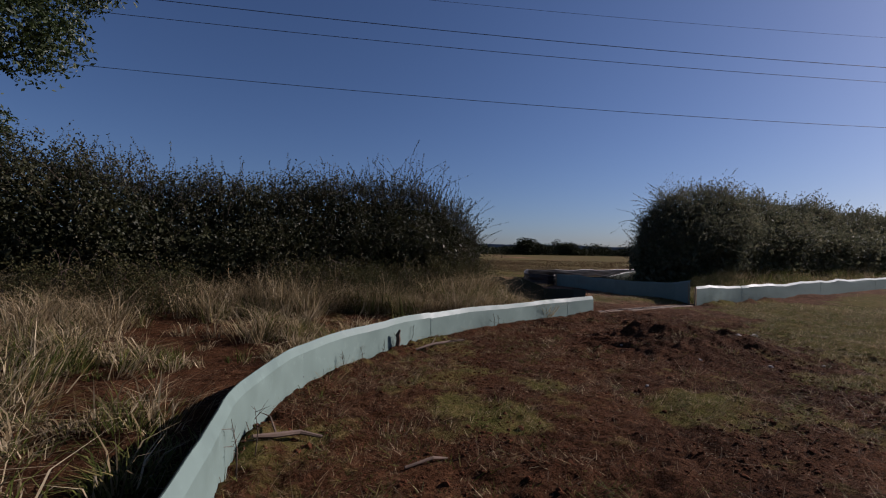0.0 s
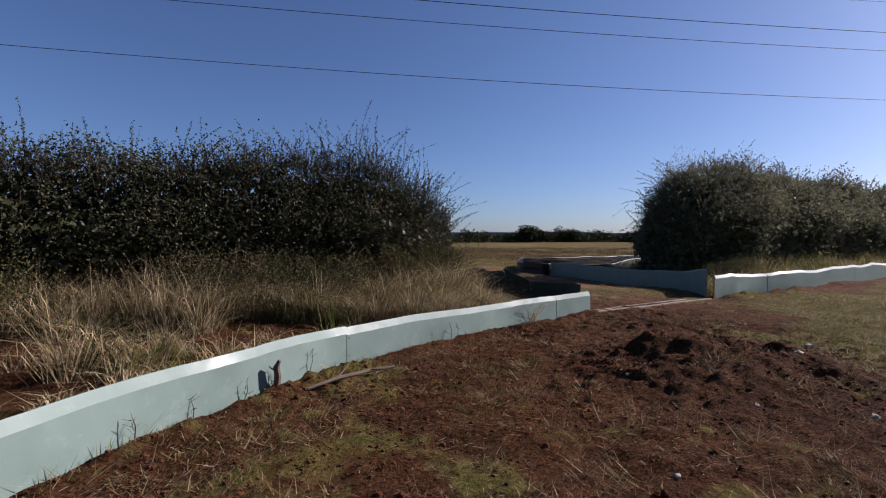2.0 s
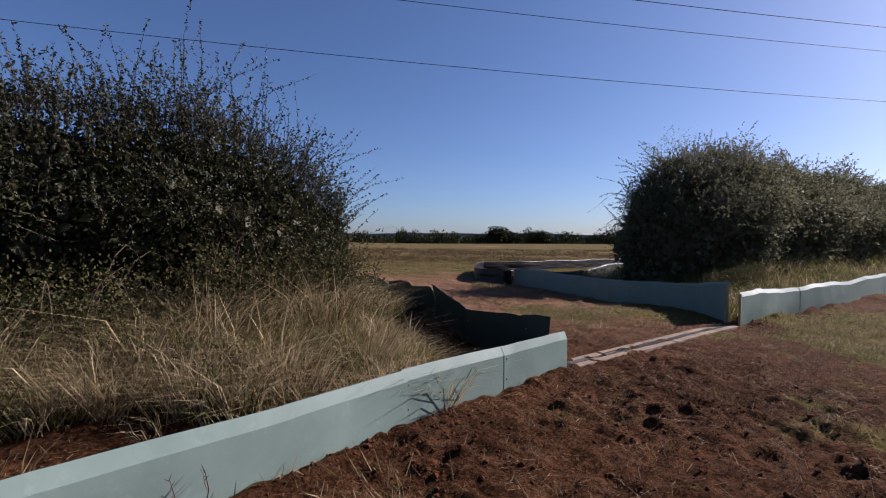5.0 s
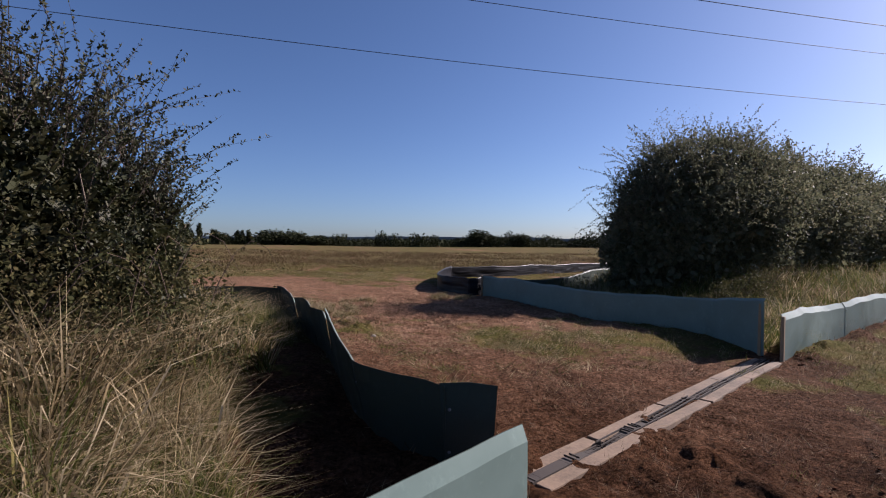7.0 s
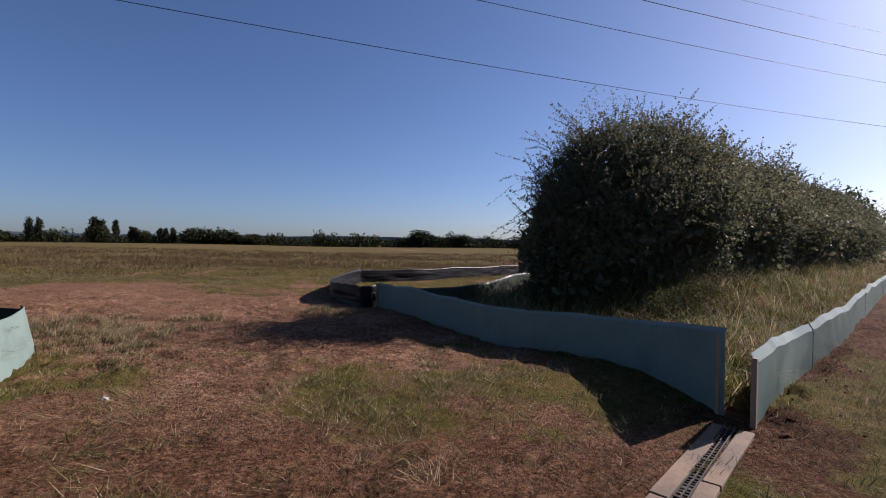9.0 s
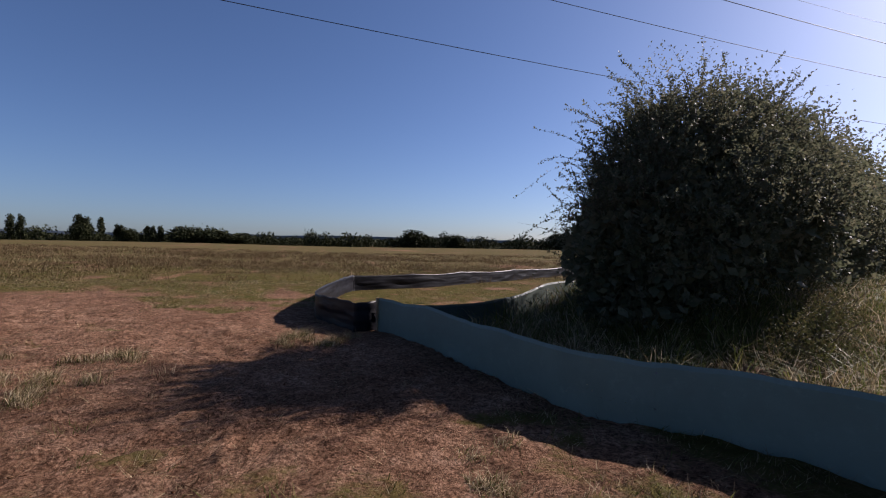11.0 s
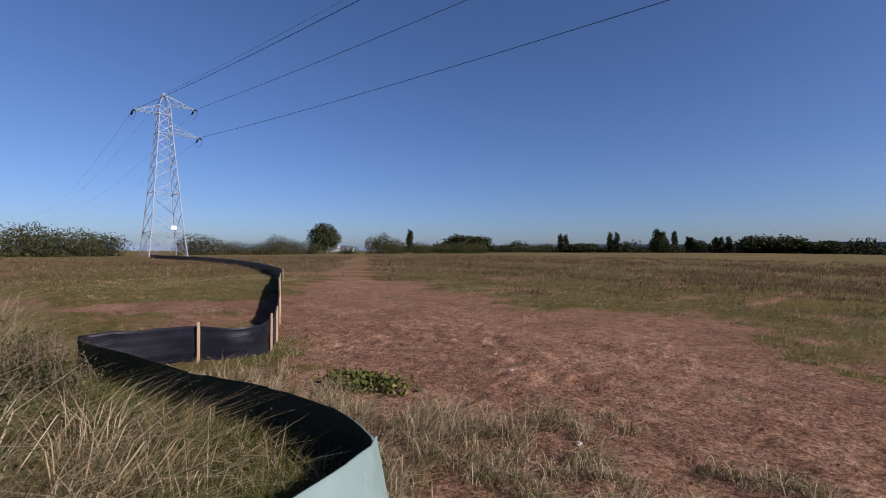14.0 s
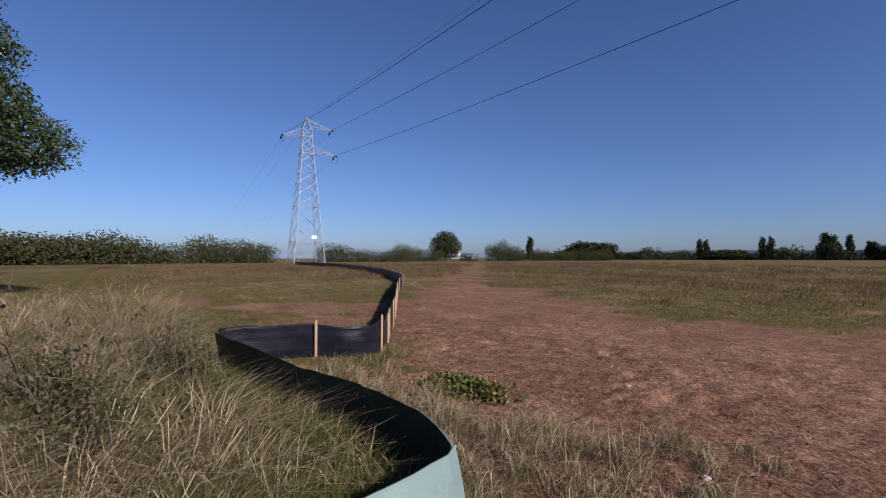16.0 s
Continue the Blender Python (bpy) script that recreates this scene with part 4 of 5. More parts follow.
def ash_tree(place, lobes, per, seed):
    """A tall ash: a forked trunk, limbs to every bough, leaves in hanging layered sprays."""
    r = np.random.default_rng(seed)
    root = thing("ash_tree", "tall leafy ash tree with hanging sprays, standing by the hedge", "tree", place)
    bm = bmesh.new()
    tube(bm, [(0, 0, -0.3), (0.05, 0.05, 2.2), (0.2, 0.1, 5.0), (0.1, 0.1, 8.0), (0.2, 0, 10.2)], [0.34, 0.27, 0.2, 0.12, 0.03], 8)
    part("trunk", bm, BARK, root)
    vs, qs, total = [], [], 0
    for x, y, z, rad in lobes:
        bm = bmesh.new()
        low = max(1.9, z - 2.2)
        tube(bm, [(0.1, 0.07, low), (x * 0.45, y * 0.45, low + (z - low) * 0.65), (x, y, z)], [0.1, 0.06, 0.015], 5)
        part("limb", bm, BARK, root)
        n = int(per * rad * rad)
        d = unit(r.normal(size=(n, 3)))
        centre = np.array([x, y, z]) + d * np.array([1, 1, 0.72]) * (rad * r.uniform(0.35, 1.08, n) ** 0.6)[:, None]
        out = unit(np.c_[d[:, :2] + r.normal(0, 0.35, (n, 2)) + np.array([x, y]) * 0.2, np.zeros(n)])
        # each spray: leaflets along a drooping stalk
        f = np.linspace(0, 1, 11)[None, :, None]
        ln = r.uniform(0.25, 0.5, n)[:, None, None]
        p = centre[:, None, :] + out[:, None, :] * f * ln + np.array([0, 0, -1.0]) * f ** 2 * ln * r.uniform(0.3, 1.0, (n, 1, 1))
        p = p.reshape(-1, 3) + r.normal(0, 0.025, (n * 11, 3))
        v, q = leaf_arrays(p, 0.13, -0.25, 0.42, r)
        vs.append(v)
        qs.append(q + total)
        total += len(v)
    child("crown", mesh_of("crown", np.concatenate(vs), np.concatenate(qs), None, TREE_LEAF), root)["kind"] = "stuff"


ash_tree((-11.9, 11.6, 0.3), [(3.0, -0.5, 6.2, 1.5), (3.3, 0.4, 8.4, 1.7), (2.2, 0.2, 10.2, 1.8), (-0.5, 2.4, 4.7, 1.3), (-0.5, 1.5, 5.7, 1.3), (-0.6, 0.6, 7.2, 1.8),
                               (-1.9, -0.6, 5.6, 1.8), (-1.4, -1.6, 8.0, 1.9), (0.4, -2.0, 6.2, 1.6), (0.5, 0.5, 8.4, 1.6), (-0.3, -0.2, 10.6, 1.6), (-2.4, 1.0, 4.8, 1.4)], 330, 5)

crown_tree("oak_tree", "dark spreading oak standing in the far hedge", (62.0, 46.0, -0.2), 7.9, 1.2, 3.9, 20, 7000, 0.46, TREE_LEAF, 9, 0.35)

# far trees: direction in degrees clockwise from +y as seen from the gateway, distance, height, width
VIEW = Vector((5.5, 16.5, 0))


def far_place(az, dist):
    x, y = VIEW.x + dist * math.sin(radians(az)), VIEW.y + dist * math.cos(radians(az))
    return x, y, float(ground_z(x, y, False)) - 0.1


FAR_ROUND = [crown_tree("field_tree", "dark round tree on the far field edge", (0, 900 + 40 * k, 0), 8.0, 0.6, 5.0, 16, 3000, 0.95, FAR_LEAF, 40 + k, 0.3, False, "far tree line") for k in range(4)]
FAR_BUSH = [crown_tree("field_bush", "low dark bush in the far hedge line", (60, 900 + 40 * k, 0), 4.6, 0.0, 6.5, 14, 1100, 1.05, FAR_LEAF, 60 + k, 0.15, False, "far hedge line") for k in range(3)]
NEAR_BUSH = [crown_tree("field_bush", "olive-green bush in the hedge beyond the pylon", (180, 900 + 40 * k, 0), 4.6, 0.0, 6.5, 18, 4600, 0.5, BUSH_LEAF, 160 + k, 0.12, False, "far hedge line") for k in range(2)]
BIG_TREE = [crown_tree("field_tree", "broad round tree with a short trunk beyond the field", (240, 900, 0), 8.8, 1.4, 4.9, 18, 6000, 0.62, FAR_LEAF, 171, 0.35, False, "far tree line")]
FAR_POPLAR = [crown_tree("poplar_tree", "tall narrow poplar on the horizon", (120, 900 + 40 * k, 0), 13.0, 0.8, 1.9, 13, 2400, 0.7, FAR_LEAF, 80 + k, 0.2, True, "far poplars") for k in range(2)]
used = set()


def plant(stock, az, dist, height, width, base_h, base_w, k):
    src = stock[k % len(stock)]
    x, y, z = far_place(az, dist)
    sz, sx = height / base_h, width / base_w
    if src.name in used:
        m = pose(x, y, z, 0, 0, k * 77 % 360)
        ob = copy_thing(src, m)
    else:
        used.add(src.name)
        ob = src
        ob.matrix_basis = pose(x, y, z, 0, 0, k * 77 % 360)
    ob.scale = (sx, sx, sz)
    return ob


az12 = lambda px: 1.98 + math.degrees(math.atan((px - 784) / 822))
az16 = lambda px: -58.1 + math.degrees(math.atan((px - 784) / 822))
k = 0
for px, h, w in ((20, 8.5, 26), (70, 8, 16), (335, 4.5, 20), (478, 7.5, 9), (540, 5.5, 9), (615, 7.2, 15), (655, 6.2, 18), (695, 5.2, 20), (990, 8.8, 16), (1070, 6.5, 15), (1305, 8.5, 17), (1390, 10.0, 24), (1440, 5, 20), (1520, 6, 22), (1620, 7, 24), (1700, 8, 24)):
    plant(FAR_ROUND, az12(px), 260, h, w, 8.0, 10.0, k)
    k += 1
for j in range(80):
    px = -80 + j * 24
    plant(FAR_BUSH, az12(px), 268 + 8 * math.sin(j * 2.3), (2.8 if px < 620 else 4.8) + 1.4 * math.sin(j * 1.9) + 0.9 * math.sin(j * 0.7), 12 + 3 * math.sin(j * 1.3), 4.6, 13.0, j)
for px, h in ((287, 11), (299, 10.5), (391, 11.5), (403, 11.5), (474, 12.8), (484, 11.5), (503, 11.8), (524, 8.8), (529, 8.4), (564, 8.4), (572, 8.4), (582, 8.6), (1015, 8), (1021, 7)):
    plant(FAR_POPLAR, az12(px), 262, h, 3.5 if px not in (474, 484) else 5.5, 13.0, 3.8, k)
    k += 1
plant(BIG_TREE, az16(793), 150, 8.8, 9.5, 8.8, 9.8, 1)
for px, d, h, w in ((715, 120, 4.2, 7), (370, 105, 5.2, 9), (180, 100, 5.0, 15), (40, 100, 4.8, 18)):
    plant(NEAR_BUSH, az16(px), d, h * 0.8, w, 4.6, 13.0, k)
    k += 1
for j, (px, d, h, w) in enumerate(((60, 96, 4.2, 14), (130, 98, 4.6, 12), (230, 100, 4.6, 13), (300, 102, 3.6, 12), (420, 104, 4.4, 12), (460, 108, 4.2, 10), (600, 125, 4.4, 13), (650, 128, 3.2, 9), (690, 130, 3.0, 8), (735, 140, 4.0, 9), (770, 145, 3.4, 10), (830, 160, 2.6, 9), (885, 150, 5.8, 11), (910, 152, 4.6, 9), (960, 158, 3.6, 9), (1000, 165, 3.4, 9), (1035, 168, 4.0, 9), (1065, 172, 3.8, 9), (-40, 95, 5, 15), (-120, 95, 5.5, 15))):
    plant(NEAR_BUSH, az16(px), d, h * 0.78, w, 4.6, 13.0, j)
plant(FAR_POPLAR, az16(940), 165, 9.0, 3.0, 13.0, 3.8, 1)


def far_shed(az, dist, width, depth, tall, turn):
    x, y, z = far_place(az, dist)
    root = thing("warehouse", "small white flat-sided warehouse far beyond the trees", "building", (x, y, z), "far buildings")
    root.rotation_euler = (0, 0, radians(turn))
    bm = bmesh.new()
    box(bm, (width, depth, tall), Matrix.Translation((0, 0, tall / 2)))
    part("wall", bm, SHED_WALL, root)
    bm = bmesh.new()
    ridge = [[bm.verts.new((sx * width * 0.51, sy * depth * 0.52, tall + h)) for sy, h in ((-1, 0.0), (0, depth * 0.12), (1, 0.0))] for sx in (-1, 1)]
    for j in range(2):
        bm.faces.new((ridge[0][j], ridge[1][j], ridge[1][j + 1], ridge[0][j + 1]))
    for side in ridge:
        bm.faces.new(side)
    bm.faces.new((ridge[0][0], ridge[0][2], ridge[1][2], ridge[1][0]))
    part("roof", bm, SHED_ROOF, root)


SHED_WALL, SHED_ROOF = plain("white_cladding", (0.62, 0.64, 0.66), 0.6, 0, 0.3, 0.1), plain("grey_roof_sheet", (0.22, 0.23, 0.25), 0.6, 0, 0.3, 0.15)
far_shed(az16(806), 480, 9, 7, 5.5, 35)
far_shed(az16(826), 500, 18, 9, 3.8, 40)


# a belt of far woods behind the single trees
r = np.random.default_rng(77)
n = 26000
ba = r.uniform(-50, 60, n)
bd = 285 + r.normal(0, 3, n)
bh = (1.4 + 3.2 * fbm(ba * 0.45, ba * 0, 191, 4)) * (1 + 0.4 * smooth(-6, 4, ba))
bx, by = VIEW.x + bd * np.sin(np.radians(ba)), VIEW.y + bd * np.cos(np.radians(ba))
v, q = leaf_arrays(np.c_[bx, by, ground_z(bx, by, False) + bh * r.uniform(0, 1, n) ** 0.7], 1.5, 0, 0.7, r)
tagged(new("far_woods", mesh_of("far_woods", v, q, None, FAR_LEAF)), "dark belt of woods along the horizon", "woods", "", "stuff")


# far low hills
hv, hq = [], []
for j in range(181):
    az = -130 + j * 1.25
    x, y, _ = far_place(az, 1900)
    hv += [(x, y, -5), (x, y, 10 + 26 * float(fbm(j * 0.06, 0.5, 91)) + 5 * float(fbm(j * 0.5, 3.5, 93)))]
    if j:
        hq.append((2 * j - 2, 2 * j, 2 * j + 1, 2 * j - 1))
tagged(new("backdrop", mesh_of("backdrop", np.array(hv), np.array(hq), None, plain("hazy_hills", (0.11, 0.15, 0.20), 1.0, 0, 0.01))), "low hazy hills on the horizon", "hills", "", "structure")


# ---- pylon and lines ----
def pylon(x, y, height, turn):
    z0 = float(ground_z(x, y, False))
    root = thing("pylon", "grey steel lattice electricity pylon with three crossarms", "pylon", (x, y, z0))
    root.rotation_euler = (0, 0, radians(turn))
    half = lambda z: float(np.interp(z, [0, 4.2, 11.0, 22.0, 26.6, height], [2.95, 2.5, 1.95, 1.05, 0.8, 0.1]))
    corner = lambda k, z: Vector(((-1, 1, 1, -1)[k] * half(z), (-1, -1, 1, 1)[k] * half(z), z))
    levels = [0, 4.2, 7.6, 11.0, 13.4, 15.7, 17.8, 19.7, 21.3, 22.8, 24.6, 26.2, height]
    for k in range(4):
        bm = bmesh.new()
        tube(bm, [corner(k, z) for z in levels], [0.11 - 0.005 * j for j in range(len(levels))], 4)
        part("leg", bm, STEEL, root)
    for k in range(4):
        bm = bmesh.new()
        for j, (a, b) in enumerate(zip(levels[:-1], levels[1:])):
            p, q = k, (k + 1) % 4
            tube(bm, [corner(p, a), corner(q, b)], 0.043, 4)
            tube(bm, [corner(q, a), corner(p, b)], 0.043, 4)
            if j in (1, 3, 8, 10):
                tube(bm, [corner(p, a), corner(q, a)], 0.06, 4)
        part("bracing", bm, STEEL, root)
    tips = []
    for sy, z, reach in ((1, 21.6, 5.7), (-1, 24.6, 4.6), (1, 26.6, 4.9)):
        bm = bmesh.new()
        tip = Vector((0, sy * reach, z))
        for sx in (-1, 1):
            lo, hi = Vector((sx * half(z), sy * half(z), z)), Vector((sx * half(z + 1.5), sy * half(z + 1.5), z + 1.5))
            tube(bm, [lo, tip], 0.06, 4)
            tube(bm, [hi, tip], 0.05, 4)
            for f in (0.3, 0.6):
                tube(bm, [lo.lerp(tip, f), hi.lerp(tip, f * 0.8)], 0.035, 4)
        for f in (0.25, 0.5, 0.75):
            w = half(z) * (1 - f)
            yy = sy * (half(z) + (reach - half(z)) * f)
            tube(bm, [(-w, yy, z), (w, yy, z)], 0.035, 4)
        part("crossarm", bm, STEEL, root)
        tips.append(tip)
        for way in (1, -1):
            bm = bmesh.new()
            d = Vector((way, -0.08 * way, -0.32)).normalized()
            tube(bm, [tip, tip + d * 0.35], 0.04, 5)
            for c in range(9):
                bmesh.ops.create_cone(bm, cap_ends=True, segments=8, radius1=0.16, radius2=0.07, depth=0.13, matrix=Matrix.Translation(tip + d * (0.45 + 0.15 * c)) @ d.to_track_quat("Z", "Y").to_matrix().to_4x4())
            part("insulator", bm, WIRE, root, "dark disc insulator string")
        bm = bmesh.new()
        tube(bm, [tip + Vector((1.75 * math.cos(a), 0.0, -0.55 - 1.1 * math.sin(a))) for a in np.linspace(0, math.pi, 9)], 0.025, 4)
        part("jumper", bm, WIRE, root, "looped jumper cable")
    bm = bmesh.new()
    box(bm, (0.9, 0.05, 0.6), Matrix.Translation((2.45, 0.9, 5.0)) @ Matrix.Rotation(math.pi / 2, 4, "Z"), 0.01)
    part("sign", bm, plain("white_enamel", (0.8, 0.8, 0.78), 0.4), root, "small white sign plate")
    for z, h in ((1.2, 0.05), (3.3, 0.06)):
        bm = bmesh.new()
        for k in range(4):
            for o in (0, 0.3, 0.6):
                tube(bm, [corner(k, z + o), corner((k + 1) % 4, z + o)], 0.02, 3)
        part("guard_wire", bm, STEEL, root)
    return root, z0


PYLON = (-85.6, 42.5)
tower, tower_z = pylon(*PYLON, 28.4, 0)


def cable(name, label, pts, radius):
    bm = bmesh.new()
    tube(bm, pts, radius, 5)
    return tagged(part(name, bm, WIRE), label, "power line", "power lines")


def span(x, y0, slope, z0, q, r):
    return (x, y0 + slope * x, z0 + q * x + r * x * x)


LINES = [(50.11182, 0.02395, 18.21693, -0.02353, 0.00026, 0.03), (48.91261, 0.01801, 23.23666, -0.02365, 0.00025, 0.03), (39.70369, 0.02028, 20.5691, -0.02391, 0.00034, 0.03), (44.55201, 0.02397, 25.67298, -0.01188, 0.00029, 0.016)]
XS = np.concatenate([np.linspace(-83.8, 60, 30), np.linspace(70, 230, 14)])
for y0, slope, z0, q, r, rad in LINES:
    cable("power_line", "thin dark overhead power line", [span(x, y0, slope, z0, q, r) for x in XS], rad)
for (dy, z) in ((5.7, 21.6), (-4.6, 24.6), (4.9, 26.6), (0.0, 28.3)):
    a = Vector((PYLON[0] - 1.7, PYLON[1] + dy, tower_z + z - 0.5))
    b = Vector((PYLON[0] - 290, PYLON[1] + 12 + dy, 16 + z * 0.4))
    cable("power_line", "thin overhead power line sagging away beyond the pylon", [a.lerp(b, f) - Vector((0, 0, 4 * f * (1 - f) * 7.0)) for f in np.linspace(0, 1, 22)], 0.012)


# ---- grass ----
def in_h(x, y):
    """Enclosed by the curved fence: on its left going north and back west."""
    return (side_of(x, y, FENCE_H) > 0.06) & (y < 19.2) & (y > 10.5)


def bank_left(x, y):
    d = dist_to(x, y, FENCE_A)
    area = (side_of(x, y, FENCE_A) > 0.06) & (x < 3.5) & ((x < 2.2) | (d > 0.9)) & ((y < 12.2) | (side_of(x, y, FENCE_H) > 0.06)) & (y < 14.5)
    strip = smooth(0.2, 1.0, d + 0.8 * (fbm(x * 1.1, y * 1.1, 101) - 0.5))
    return area * (0.10 + 0.90 * strip) * (0.04 + 0.96 * smooth(0.40, 0.54, fbm(x * 1.0, y * 1.0, 103)))


# rough bank under the left hedge
seeds = scatter(5600, -12, 4.6, 1.5, 14.5, bank_left)
xy, vigour, hang, lot = clumps(seeds, 38, 0.075, bank_left, 0.45)
near_hedge = np.exp(-(np.maximum(dist_to(xy[:, 0], xy[:, 1], HEDGE_LEFT) - 1.2, 0) / 1.6) ** 2)
tall = (0.22 + 0.72 * near_hedge) * rng.uniform(0.55, 1.5, len(xy)) * (0.45 + 1.0 * smooth(0.3, 0.7, fbm(xy[:, 0] * 1.1, xy[:, 1] * 1.1, 107))) * vigour
tall = np.minimum(tall, 1.05 * rng.uniform(0.7, 1.0, len(xy))) * np.where((xy[:, 0] > 0.5) & (xy[:, 1] > 10), 1.15, 1.0)
tall = np.minimum(tall, 0.10 + 0.6 * np.minimum(dist_to(xy[:, 0], xy[:, 1], FENCE_A), dist_to(xy[:, 0], xy[:, 1], FENCE_H)))
pick = lot < 0.55 + 0.36 * (fbm(xy[:, 0] * 0.5, xy[:, 1] * 0.5, 109) > 0.52)
grass_patch("rough_grass", xy[~pick], tall[~pick] * 0.85, rng.uniform(0.008, 0.017, (~pick).sum()), 1.0, GREEN, "tangled green rough grass on the hedge bank", wind=hang[~pick])
grass_patch("dry_grass", xy[pick], tall[pick] * 1.1, rng.uniform(0.006, 0.015, pick.sum()), 0.95, STRAW, "tall straw-coloured dry grass below the hedge", wind=hang[pick])

# tall bleached stalks standing against the hedge
def hedge_foot(x, y):
    d = dist_to(x, y, HEDGE_LEFT)
    return bank_left(x, y) * (d > 1.1) * (d < 2.7) * smooth(0.45, 0.6, fbm(x * 0.9, y * 0.9, 105))


seeds = scatter(1500, -12, 3.2, 3.0, 13.5, hedge_foot)
xy, vigour, hang, lot = clumps(seeds, 30, 0.06, hedge_foot, 0.35, 0.3)
grass_patch("dry_grass", xy, rng.uniform(0.6, 1.25, len(xy)) * (0.5 + 0.5 * np.minimum(vigour, 1.3)), rng.uniform(0.005, 0.011, len(xy)), 0.45, STRAW, "tall bleached grass stalks standing against the hedge", wind=hang)

# enclosure inside the curved fence
def enclosure(x, y):
    ok = in_h(x, y) & (x > -9) & (dist_to(x, y, FENCE_H) > np.where(y < 15.2, 0.95, 0.15)) & ((x < 3.7) | (y > 15))
    return ok * (0.35 + 0.65 * smooth(0.35, 0.5, fbm(x * 0.8, y * 0.8, 113))) * np.where((x < 4.2) & (y < 12.2), 0.7, 1.0)


seeds = scatter(6800, -7, 4.8, 10.5, 19.0, enclosure)
xy, vigour, hang, lot = clumps(seeds, 52, 0.085, enclosure, 0.45, 0.7)
tall = (0.56 + 0.34 * (fbm(xy[:, 0] * 0.6, xy[:, 1] * 0.6, 117) - 0.3)) * rng.uniform(0.55, 1.35, len(xy))
tall *= np.where(xy[:, 1] < 14.8, 0.8, 1.0 + 0.35 * (1 - smooth(0.0, 2.2, xy[:, 0]))) * (0.5 + 0.5 * vigour)
from_h = dist_to(xy[:, 0], xy[:, 1], FENCE_H)
tall = np.minimum(tall, np.where(xy[:, 1] < 15.2, 0.08 + 0.3 * from_h, 0.36 + 0.55 * from_h))
hang *= smooth(0.2, 1.3, from_h)[:, None]
pick = lot < np.where(xy[:, 1] < 14.5, 0.95, 0.6) - 0.4 * (fbm(xy[:, 0] * 0.6, xy[:, 1] * 0.6, 119) > 0.56) - 0.4 * (from_h < 0.8) * (xy[:, 1] > 15)
grass_patch("rough_grass", xy[~pick], tall[~pick] * 0.85, rng.uniform(0.003, 0.008, (~pick).sum()), 0.9, GREEN, "thick green grass inside the curved fence", wind=hang[~pick])
grass_patch("dry_grass", xy[pick], tall[pick], rng.uniform(0.003, 0.0095, pick.sum()), 1.5, STRAW, "tall bleached dry grass inside the curved fence", wind=hang[pick])

# bank under the right hedge
def bank_right(x, y):
    ok = (side_of(x, y, FENCE_G) > 0.1) & (side_of(x, y, FENCE_I) < -0.2) & (side_of(x, y, FENCE_J) < -0.1) & (x > 8.4)
    return ok * (0.3 + 0.7 * smooth(0.32, 0.5, fbm(x * 0.7, y * 0.7, 127))) * np.exp(-np.maximum(x - 14, 0) / 9)


seeds = scatter(15000, 8.4, 40, 14.5, 31, bank_right)
xy, vigour, hang, lot = clumps(seeds, 12, 0.09, bank_right, 0.8)
tall = 0.42 * rng.uniform(0.5, 1.5, len(xy)) * (0.5 + 0.9 * fbm(xy[:, 0] * 0.7, xy[:, 1] * 0.7, 131)) * (0.6 + 0.5 * vigour) + 0.55 * rng.uniform(0.4, 1.0, len(xy)) * np.exp(-(dist_to(xy[:, 0], xy[:, 1], HEDGE_RIGHT) / 2.6) ** 2) * smooth(12.5, 16, xy[:, 0])
tall = np.minimum(tall, 0.2 + 0.75 * np.minimum(dist_to(xy[:, 0], xy[:, 1], FENCE_I), dist_to(xy[:, 0], xy[:, 1], FENCE_G)))
pick = lot < 0.35 + 0.3 * (fbm(xy[:, 0] * 0.5, xy[:, 1] * 0.5, 133) > 0.5)
grass_patch("rough_grass", xy[~pick], tall[~pick], rng.uniform(0.008, 0.016, (~pick).sum()), 0.9, GREEN, "green rough grass on the bank of the willow hedge", wind=hang[~pick])
grass_patch("dry_grass", xy[pick], tall[pick], rng.uniform(0.007, 0.013, pick.sum()), 0.9, STRAW, "faded dry grass on the bank of the willow hedge", wind=hang[pick])

# short worn grass on the open ground
def open_ground(x, y):
    """Neither inside a fence nor under a hedge."""
    shut = (side_of(x, y, FENCE_A) > 0) & (y < 12.2) & (x < 5.2)
    return ~shut & ~((side_of(x, y, FENCE_H) > 0) & (y < 19) & (y > 11.9) & (x < 5.2) & (x > -1.5 - (19 - y) * 2)) & ~((side_of(x, y, FENCE_G) > 0) & (x > 9.9) & (side_of(x, y, FENCE_I) < 0) & (y < 26))


def worn(x, y):
    c = grass_cover(x, y)
    return open_ground(x, y) * smooth(0.25, 0.75, c) * (0.15 + 0.85 * smooth(0.42, 0.56, fbm(x * 2.1, y * 2.1, 137)))


seeds = np.vstack([scatter(60000, -6, 17, 0.5, 27, worn), scatter(42000, -20, 8, 20, 34, worn)])
xy = tufted(seeds, 9, 0.05)
xy = xy[open_ground(xy[:, 0], xy[:, 1])]
tall = rng.uniform(0.03, 0.12, len(xy)) * (0.6 + 0.9 * fbm(xy[:, 0] * 0.8, xy[:, 1] * 0.8, 139))
pick = rng.uniform(0, 1, len(xy)) < 0.40 + 0.35 * (fbm(xy[:, 0] * 0.4, xy[:, 1] * 0.4, 141) > 0.5)
grass_patch("short_grass", xy[~pick], tall[~pick], rng.uniform(0.004, 0.009, (~pick).sum()), 0.9, GREEN, "short worn green grass on red soil", sink=0.005, slim=True)
